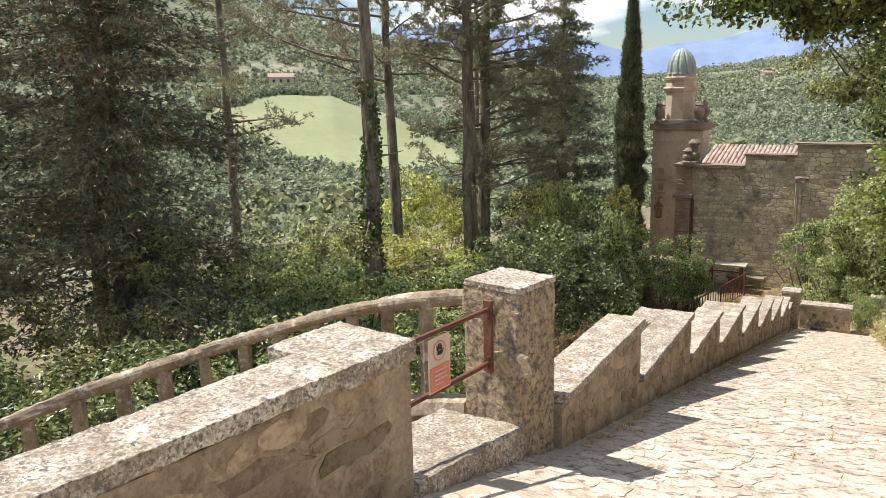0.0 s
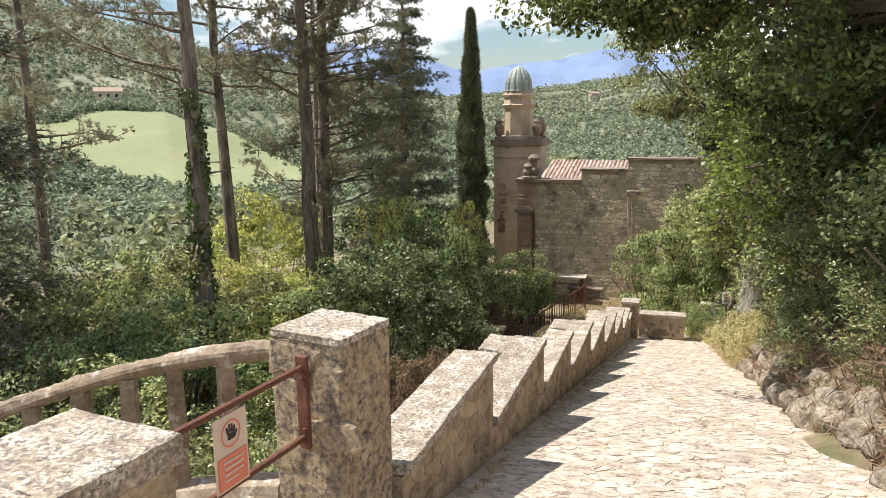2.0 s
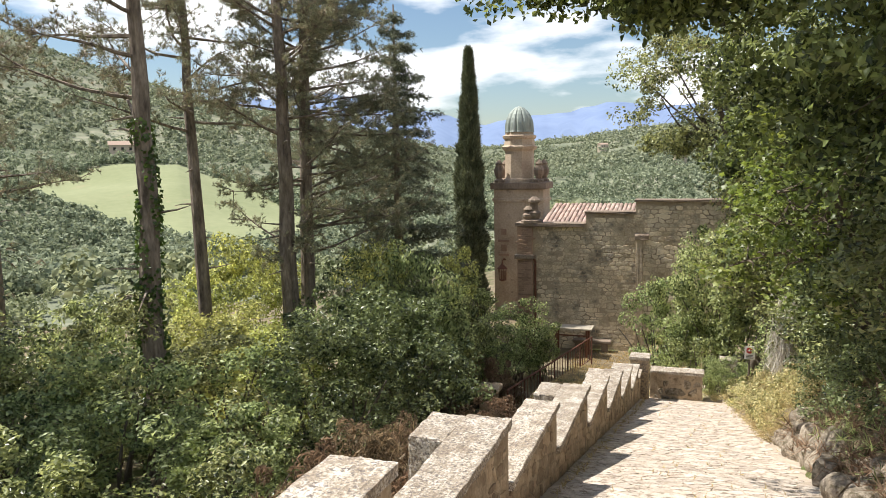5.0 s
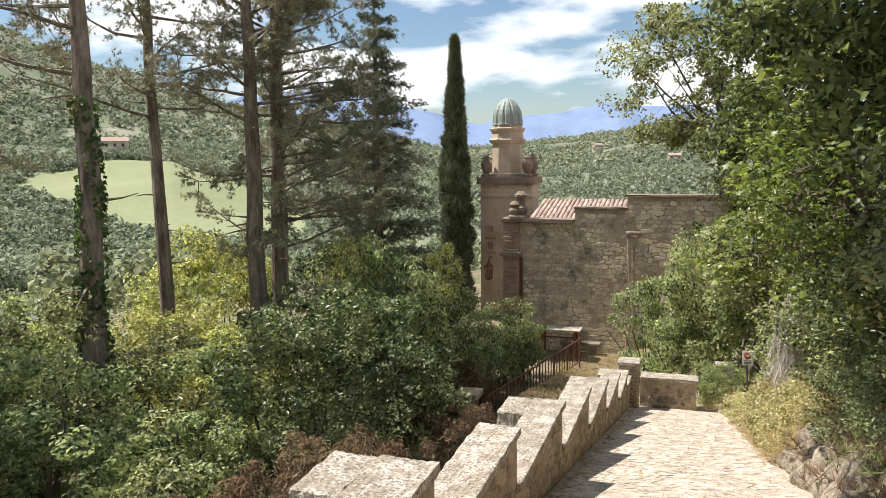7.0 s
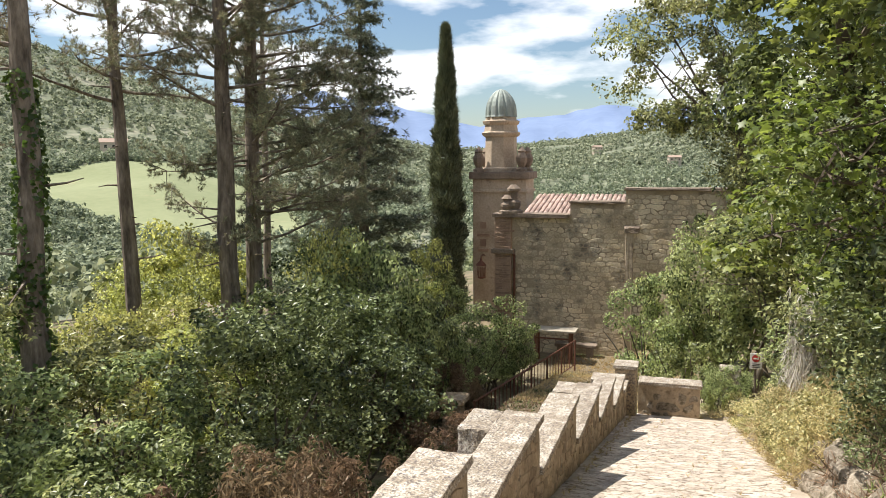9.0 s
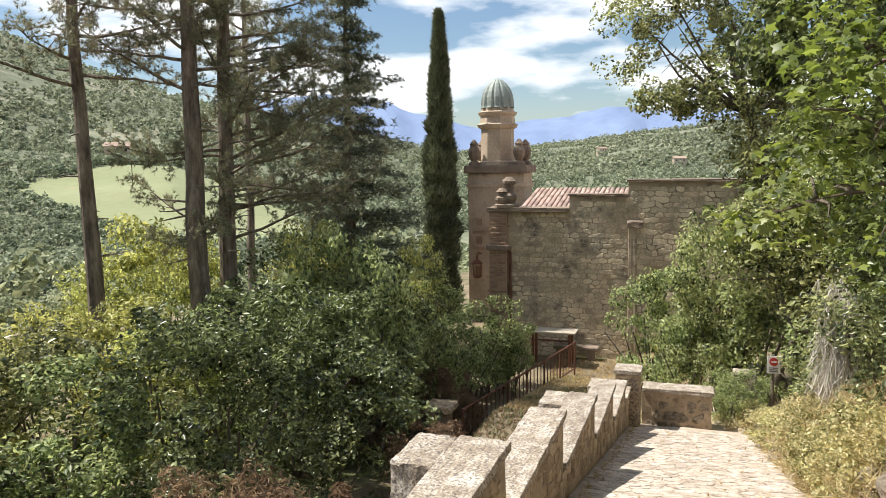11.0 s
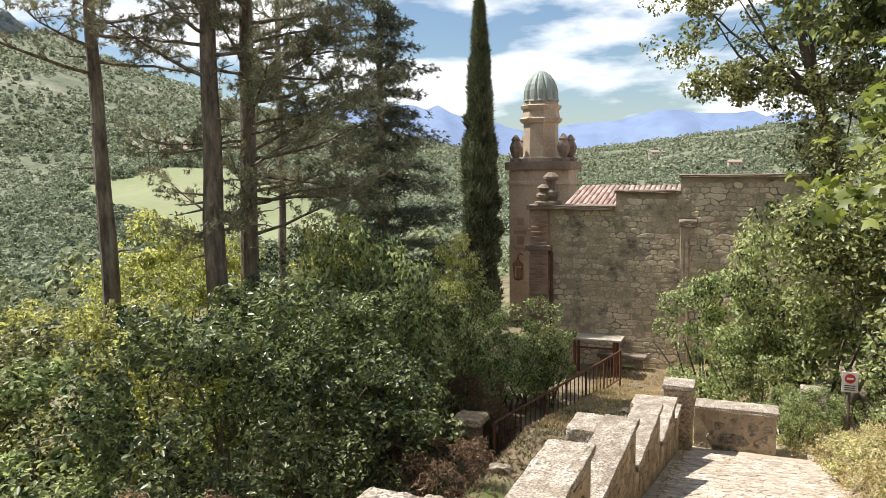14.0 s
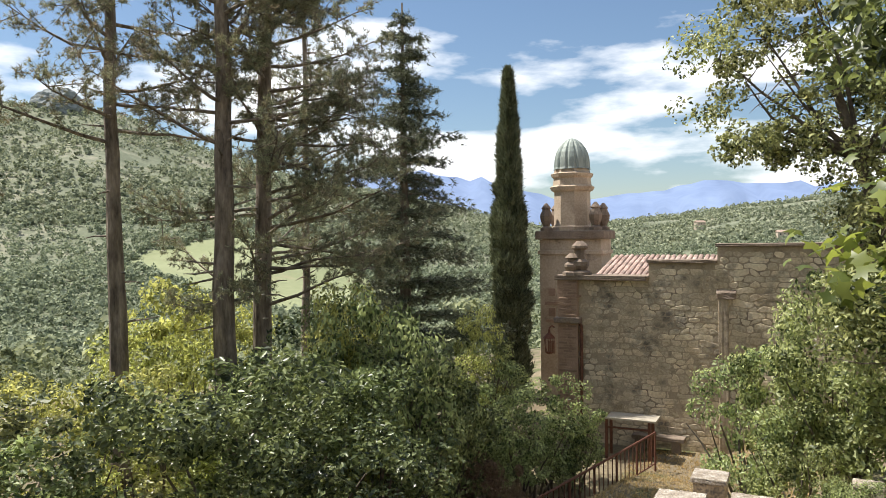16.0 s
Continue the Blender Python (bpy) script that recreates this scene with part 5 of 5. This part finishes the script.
def broad_tree(name, label, base, seed, trunk, radius, crowns, leaf_mat, leaves, size, slim=0.6, clusters=60, cluster_r=0.45, lobed=False):
    """A leaning trunk with limbs to several crown lobes. trunk: points from the base; crowns: centre, radii."""
    rng = np.random.default_rng(seed)
    tree = thing(name, label, "tree", at=base)
    part("trunk", tube(bmesh.new(), trunk, [radius * (1 - 0.6 * k / (len(trunk) - 1)) for k in range(len(trunk))], 12, 0.15, seed), M_TWIG, tree)
    for centre, radii, share in crowns:
        wood = bmesh.new()
        start = np.array(trunk[-2 if len(trunk) > 2 else -1])
        d = np.array(centre) - start
        ln = np.linalg.norm(d)
        path = limb_path(rng, start, d / ln, ln * 0.85, 0.05)
        tube(wood, path, [radius * 0.28 * (1 - k / 7) + 0.005 for k in range(7)], 6)
        for k in range(3, 7):
            for s in range(3):
                sd = rng.normal(0, 1, 3) * np.array(radii)
                tube(wood, [path[k], path[k] + sd * 0.25, path[k] + sd * 0.42 + rng.normal(0, 0.06, 3)], [0.018, 0.011, 0.004], 4, cap=False)
        part("limb", wood, M_TWIG, tree)
        p, o = crown_points(rng, int(leaves * share), int(clusters * min(share, 1.3) + 4), centre, radii, cluster_r)
        link_mesh("leaves", lobed_mesh("leaves", rng, p, o, size) if lobed else leaf_mesh("leaves", rng, p, o, size, slim), leaf_mat, tree)
    return tree


broad_tree("oak_tree", "leafy oak leaning over the lane from the bank", (2.1, 16.4, -2.4), 71,
           [(0, 0, -0.6), (-0.2, 0, 1.0), (-0.6, 0.0, 2.3), (-1.0, -0.1, 3.4), (-1.2, -0.2, 4.4)], 0.16,
           [((-1.3, 0.4, 3.0), (1.0, 1.4, 1.3), 1.0), ((-0.8, -0.9, 4.8), (1.7, 2.0, 1.3), 1.6), ((0.2, 0.2, 2.4), (1.5, 1.9, 1.9), 1.6), ((-0.3, 2.2, 1.6), (1.0, 1.4, 1.3), 1.0)], L_OAK, 7000, 0.082, 0.6, 44, 0.36)
broad_tree("oak_tree", "tall open oak with thin outer sprays beside the chapel", (1.9, 27.6, -5.8), 75,
           [(0, 0, -0.6), (-0.3, 0, 2.2), (-0.9, -0.1, 4.6), (-1.5, -0.2, 6.6), (-1.9, -0.2, 8.0)], 0.2,
           [((-4.7, -0.4, 9.0), (0.7, 0.8, 0.35), 0.09), ((-4.4, 0.4, 7.9), (0.5, 0.8, 0.35), 0.08), ((-4.0, 0.6, 9.4), (0.9, 1.0, 0.6), 0.2), ((-3.0, 0.2, 8.6), (1.2, 1.3, 1.1), 0.5), ((-3.3, 0.2, 7.0), (0.9, 1.1, 0.5), 0.4), ((-1.6, 0.2, 7.4), (1.4, 1.5, 1.3), 1.3), ((-2.2, 0.0, 10.4), (1.8, 1.6, 1.0), 1.2), ((-0.2, 0.0, 9.0), (1.9, 1.8, 2.0), 2.0), ((-0.4, 0.3, 5.8), (1.6, 1.6, 1.5), 1.5), ((0.9, -0.6, 7.2), (1.7, 1.7, 2.2), 2.0)], L_SHRUB, 4800, 0.095, 0.6, 36, 0.36)
broad_tree("maple_tree", "young maple with sunlit yellow-green leaves beside the lane", (1.9, 13.9, -1.9), 72,
           [(0, 0, -0.5), (-0.1, 0, 0.8), (-0.5, -0.1, 1.6), (-0.9, -0.2, 2.2)], 0.07,
           [((-2.0, -0.1, 1.25), (0.4, 0.7, 0.25), 0.5), ((-1.7, 0.0, 1.7), (0.45, 0.8, 0.4), 0.7), ((-1.6, -0.5, 2.3), (0.45, 0.8, 0.45), 0.9), ((-1.5, -1.4, 2.9), (0.5, 0.8, 0.4), 0.8), ((-1.0, -0.3, 1.9), (0.5, 0.8, 0.6), 1.1), ((-1.1, 0.0, 1.0), (0.6, 0.8, 0.4), 0.8)], L_MAPLE, 440, 0.078, 0.85, 26, 0.26, True)
# the last three crowns are out of view, added overhead to shade the bank
broad_tree("bank_tree", "shaded leafy tree on the bank above the lane", (2.5, 9.8, -0.4), 73,
           [(0, 0, -0.7), (-0.2, 0, 1.2), (-0.7, 0, 2.6), (-1.2, 0, 3.6)], 0.18,
           [((-1.0, 0.8, 1.7), (1.1, 1.6, 1.4), 1.4), ((-1.2, -0.4, 3.9), (1.6, 1.6, 0.9), 1.4), ((0.1, 1.0, 0.9), (1.2, 1.6, 1.1), 1.6), ((-4.5, 1.3, 2.95), (0.75, 0.7, 0.3), 0.22), ((-3.9, 1.5, 3.1), (0.9, 0.9, 0.45), 0.5), ((-3.1, 1.6, 2.9), (0.9, 1.1, 0.5), 0.7), ((-2.4, 1.4, 3.2), (1.1, 1.4, 0.7), 0.9), ((0.6, -2.0, 2.2), (1.3, 1.8, 1.9), 1.2), ((0.3, 1.8, 3.0), (1.7, 1.9, 1.8), 1.8), ((0.0, 3.2, 1.2), (1.2, 1.4, 1.5), 1.4), ((-1.8, 0.9, 2.3), (0.9, 1.4, 0.9), 0.8), ((-3.1, -1.2, 5.5), (1.5, 2.0, 0.7), 2.4), ((-2.9, 2.2, 5.4), (1.5, 2.0, 0.7), 2.4), ((-0.9, 0.4, 5.7), (1.6, 2.4, 0.8), 2.2)], L_OAK, 6000, 0.085, 0.6, 40, 0.36)
broad_tree("leaning_tree", "small tree with a bare leaning trunk by the sign", (0.75, 24.2, -5.6), 74,
           [(0, 0, -0.2), (0.15, 0, 0.8), (0.5, 0, 1.8), (0.7, 0, 2.7)], 0.1,
           [((1.0, 0.2, 3.0), (1.2, 1.0, 1.0), 1), ((0.0, 0.8, 3.7), (1.1, 1.2, 0.9), 1), ((1.8, -1.0, 2.8), (1.0, 1.0, 1.4), 1.2), ((1.2, 0.4, 4.4), (1.2, 1.1, 0.9), 1)], L_SHRUB, 4500, 0.1)

# ---- bank of rocks and dry grass ----
rng = np.random.default_rng(41)


def boulder(x, y, z, s, seed, label="rough broken rock set in the bank", group="rocks along the bank"):
    """A rough broken rock: flat facets cut from a ball, then pitted."""
    r = np.random.default_rng(1000 + seed)
    cuts = [(Vector(unit(r.normal(0, 1, (1, 3)))[0]), r.uniform(0.52, 0.85)) for _ in range(11)]
    bm = bmesh.new()
    bmesh.ops.create_icosphere(bm, subdivisions=3, radius=1.0)
    for v in bm.verts:
        d = v.co.normalized()
        k = min([1.0] + [lim / d.dot(nv) for nv, lim in cuts if d.dot(nv) > 0.05])
        k += 0.07 * noise.noise(d * 4 + Vector((seed, 0, 0))) + 0.06 * noise.noise(d * 9 + Vector((0, seed, 0)))
        v.co = Vector((d.x * s[0], d.y * s[1], d.z * s[2])) * k
    ob = part("bank_rock", bm, M_ROCK)
    ob.location = (x, y, z)
    return tagged(ob, label, "rock", group)


for i in range(55):
    y = 1.4 + i * 0.36 + rng.normal(0, 0.06)
    e = road_edge(y)
    for lvl in range(2):
        if rng.random() < (0.95, 0.85)[lvl] * (1.0 if i < 41 else 0.55):
            boulder(e + 0.1 + lvl * 0.2 + rng.uniform(0, 0.1), y + rng.normal(0, 0.08), road_z(y) + 0.08 + lvl * 0.27 + rng.normal(0, 0.04), (rng.uniform(0.16, 0.24), rng.uniform(0.18, 0.32), rng.uniform(0.15, 0.26)), i + lvl * 70)


def tufts(name, label, material, count, spot, length, width, blades, spread, up=0.9):
    rng = np.random.default_rng(len(name) * 7 + count)
    cs = np.array([spot(rng) for _ in range(count)])
    ds = np.tile(np.array([[0, 0, up]]), (count, 1)) + rng.normal(0, 0.3, (count, 3))
    ob = link_mesh(name, needle_mesh(name, rng, cs, ds, length, width, blades, spread), material)
    return tagged(ob, label, "grass", kind="stuff")


def bank_spot(y0, y1, w0, w1):
    def f(rng):
        y = rng.uniform(y0, y1)
        x = road_edge(y) + rng.uniform(w0, w1)
        return (x, y, near_z(x, y) + 0.02 + 0.35 * max(0, rng.normal(0.3, 0.4)))
    return f


def flat_spot(x0, x1, y0, y1):
    def f(rng):
        x, y = rng.uniform(x0, x1), rng.uniform(y0, y1)
        return (x, y, near_z(x, y))
    return f


rng = np.random.default_rng(87)
hz = rng.uniform(0.8, 2.2, 420)
hang = np.stack([1.05 + 0.07 * hz + rng.normal(0, 0.12, 420), 18.9 + rng.normal(0, 0.16, 420), -4.1 + hz], 1)
brush = link_mesh("dead_brush", needle_mesh("dead_brush", rng, hang, np.tile(np.array([[-0.1, -0.15, -1.0]]), (420, 1)), 0.3, 0.01, 6, 0.3), L_DEAD)
tagged(brush, "pale dead twigs hanging in a tangle down the bank", "brush", kind="stuff")
tufts("dry_bank_grass", "dry straw-coloured grass hanging over the bank", L_DRY, 3600, bank_spot(15.0, 22.8, -0.08, 1.1), 0.2, 0.012, 8, 0.8, 0.0)
tufts("bank_weeds", "green and brown weeds on the shaded bank", L_BROWN, 1500, bank_spot(1.5, 14.8, 0.05, 1.3), 0.2, 0.014, 8, 0.8, 0.3)
tufts("bank_greenery", "low green plants along the bank", L_FRESH, 1800, bank_spot(10, 24, 0.2, 2.0), 0.13, 0.014, 7, 0.9, 0.5)
for k, (x, y) in enumerate(((-3.3, 21.6), (-4.3, 20.4), (-2.8, 23.4), (-4.7, 22.6), (-3.7, 19.4), (-2.6, 20.0), (-4.9, 25.2), (-3.2, 25.6), (-5.6, 22.0), (-5.2, 20.8))):
    boulder(x, y, near_z(x, y) + 0.04, (rng.uniform(0.14, 0.3), rng.uniform(0.14, 0.28), rng.uniform(0.08, 0.16)), 400 + k, "mossy loose stone lying on the terrace", "loose stones on the terrace")
tufts("terrace_edge_grass", "short dry grass and moss behind the parapet", L_BROWN, 4200, flat_spot(-6.2, -2.1, 16.5, 24.5), 0.09, 0.014, 7, 0.9)
tufts("terrace_moss", "green moss and low weeds behind the parapet", L_DARK, 2600, flat_spot(-6.4, -2.1, 16.5, 25.5), 0.08, 0.02, 7, 0.9)
tufts("terrace_grass", "short yellowed grass on the terrace", L_GRASS, 5200, flat_spot(-5, -0.2, 22.8, 33.3), 0.1, 0.012, 6, 0.7)
tufts("foot_weeds", "small dry weeds along the foot of the wall", L_DRY, 160, lambda rng: ((lambda y: (PX + 0.06 + abs(rng.normal(0, 0.04)), y, road_z(y)))(rng.uniform(4.6, 21.5))), 0.07, 0.008, 6, 0.8)
tufts("lane_weeds", "sparse weeds growing between the paving stones", L_GRASS, 90, lambda rng: ((lambda y: (rng.uniform(-1.2, road_edge(y)), y, road_z(y)))(rng.uniform(4.0, 21.5))), 0.06, 0.008, 7, 0.8)
tufts("slope_undergrowth", "dark tangled undergrowth on the slope", L_DARK, 3600, lambda rng: ((lambda x, y: (x, y, near_z(x, y)))(rng.uniform(-9.5, -5.2 if rng.random() < 0.75 else -3.6), rng.uniform(4, 19))), 0.3, 0.02, 6, 0.8, 0.6)

# ---- valley woods ----
rng = np.random.default_rng(61)
vs, os_ = [], []
n = 0
while n < 560:
    az, d = rng.uniform(-14, 70), 45 + 255 * math.sqrt(rng.uniform(0, 1))
    x, y = CX - d * math.sin(radians(az)), CY + d * math.cos(radians(az))
    if -13 < x < 4 and y < 50:
        continue
    g = ground_z(x, y)
    h = rng.uniform(2.4, 4.2)
    k = 200
    p, o = crown_points(rng, k, 14, (x, y, g + h * 0.8), (h * 0.75, h * 0.75, h * 0.85), h * 0.32)
    vs.append(p)
    os_.append(o)
    n += 1
tagged(link_mesh("valley_trees", leaf_mesh("valley_trees", rng, np.concatenate(vs), np.concatenate(os_), 0.75, 0.8, spread=0.6), L_FOREST), "green woodland trees filling the near valley", "woods", kind="stuff")


def wood_spot(rng, near_d, far_d):
    """A place for a tree on the far slopes, off the field and the clearings."""
    while True:
        az, dd = rng.uniform(-12, 66), near_d * (far_d / near_d) ** rng.uniform(0, 1)
        if field_at(az, dd) or field_at(az, dd + 12) or field_at(az, dd - 10):
            continue
        x, y = CX - dd * math.sin(radians(az)), CY + dd * math.cos(radians(az))
        if noise.noise(Vector((x * 0.006, y * 0.006, 7))) > -0.46 + rng.normal(0, 0.08):
            return x, y, dd


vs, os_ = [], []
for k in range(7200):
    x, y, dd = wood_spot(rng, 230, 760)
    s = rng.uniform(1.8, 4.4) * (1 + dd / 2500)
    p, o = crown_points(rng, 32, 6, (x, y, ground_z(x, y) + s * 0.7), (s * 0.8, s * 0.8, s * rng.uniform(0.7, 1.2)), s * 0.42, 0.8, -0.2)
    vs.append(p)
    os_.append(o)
for k in range(520):
    az = 29.2 + 21 * (k % 260) / 260 + rng.normal(0, 0.05)
    near_edge = k >= 260
    ds_ = [q for q in range(290, 680, 4) if field_at(az, q)]
    if not ds_ or (not near_edge and 36 < az < 40 and k % 3):
        continue
    dd = (ds_[0] - rng.uniform(2, 9)) if near_edge else (ds_[-1] + rng.uniform(2, 16))
    x, y = CX - dd * math.sin(radians(az)), CY + dd * math.cos(radians(az))
    sz = rng.uniform(1.8, 4.0) if near_edge else rng.uniform(2.5, 5.5)
    p, o = crown_points(rng, 34, 6, (x, y, ground_z(x, y) + sz * 0.6), (sz * 0.8, sz * 0.8, sz * rng.uniform(0.7, 1.2)), sz * 0.42, 0.8, -0.5)
    vs.append(p)
    os_.append(o)
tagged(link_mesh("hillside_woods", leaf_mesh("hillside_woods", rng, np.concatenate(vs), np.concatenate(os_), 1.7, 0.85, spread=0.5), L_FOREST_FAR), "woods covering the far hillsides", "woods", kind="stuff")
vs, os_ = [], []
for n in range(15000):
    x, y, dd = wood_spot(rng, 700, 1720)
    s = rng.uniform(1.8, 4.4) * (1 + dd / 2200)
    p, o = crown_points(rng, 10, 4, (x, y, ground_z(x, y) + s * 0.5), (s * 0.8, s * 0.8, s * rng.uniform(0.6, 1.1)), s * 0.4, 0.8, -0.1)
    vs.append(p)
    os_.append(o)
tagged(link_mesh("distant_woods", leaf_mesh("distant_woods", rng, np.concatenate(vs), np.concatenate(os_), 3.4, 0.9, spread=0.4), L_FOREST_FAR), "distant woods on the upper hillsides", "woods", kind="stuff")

bm = bmesh.new()
bmesh.ops.create_icosphere(bm, subdivisions=4, radius=1.0)
for v in bm.verts:
    k = 1 + 0.3 * noise.noise(v.co * 1.3) + 0.18 * noise.noise(v.co * 4.0) + 0.1 * noise.noise(v.co * 9.0)
    v.co = Vector((v.co.x * 44 * k, v.co.y * 30 * k, max(v.co.z, -0.6) * 26 * k))
knob = part("rock_outcrop", bm, surface("grey_cliff", [(0.3, (0.14, 0.16, 0.16)), (0.7, (0.27, 0.29, 0.28))], 0.05, 0.95, 0.3, 0.6))
knob.location = (CX - 1290 * math.sin(radians(52.6)), CY + 1290 * math.cos(radians(52.6)), ground_z(CX - 1290 * math.sin(radians(52.6)), CY + 1290 * math.cos(radians(52.6))) + 2)
tagged(knob, "bare grey rock outcrop crowning the far ridge", "rock")


def farmhouse(az, d, w, seed, label):
    x, y = CX - d * math.sin(radians(az)), CY + d * math.cos(radians(az))
    g = ground_z(x, y) + 4
    house = thing("farmhouse", label, "house", "far houses", at=(x, y, g))
    house.rotation_euler = (0, 0, radians(az + seed * 20))
    part("wall", rough_box(-w / 2, w / 2, -w / 4, w / 4, -8, w * 0.38, 0, 0, 0), M_HOUSE, house)
    bm = bmesh.new()
    q = [(-w * 0.54, -w * 0.3, w * 0.38), (w * 0.54, -w * 0.3, w * 0.38), (w * 0.54, 0, w * 0.55), (-w * 0.54, 0, w * 0.55), (-w * 0.54, w * 0.3, w * 0.38), (w * 0.54, w * 0.3, w * 0.38)]
    v = [bm.verts.new(p) for p in q]
    for f in ((0, 1, 2, 3), (3, 2, 5, 4), (0, 3, 4), (1, 5, 2)):
        bm.faces.new([v[i] for i in f])
    part("roof", bm, M_ROOFFAR, house)
    for k in range(3):
        xx = -w * 0.3 + k * w * 0.3
        part("window", rough_box(xx - w * 0.05, xx + w * 0.05, -w / 4 - 0.08, -w / 4 + 0.05, w * 0.16, w * 0.28, 0, 0, 0), M_DARK, house)


farmhouse(42, 665, 20, 0, "long pale farmhouse above the mown field")
farmhouse(1.4, 700, 11, 1, "pale plastered farmhouse among trees on the hill")
farmhouse(6.9, 1000, 13, 2, "pale farmhouse among trees on the hill")

# ---- single stones and tiles ----
lay("paving_stone", road, FLAG_SPOTS, M_FLAG, M_FLAG_J, 300, "paving_stones")
lay("stone", parapet, PARA_SPOTS, M_RUBBLE, M_RUBBLE_J, 300, "rubble_infill")
lay("stone", endwall, END_SPOTS, M_ROCK, M_RUBBLE_J)
lay("stone", near, NEAR_SPOTS, M_RUBBLE_D, M_RUBBLE_J)
lay("stone", pillar, PIL_SPOTS, M_BLOCK, M_RUBBLE_J)
lay("brick", pil, BRICK_SPOTS, M_BRICK, M_BRICK)
lay("stone", chapel, CHAPEL_SPOTS, M_CHAPEL, M_CHAPEL_J, 300, "rubble_infill")
for i, (row, m) in enumerate(TILE_SPOTS[:280]):
    ob = new("tile", tile_lib[i % 3])
    ob.parent = roof
    ob.matrix_basis = m
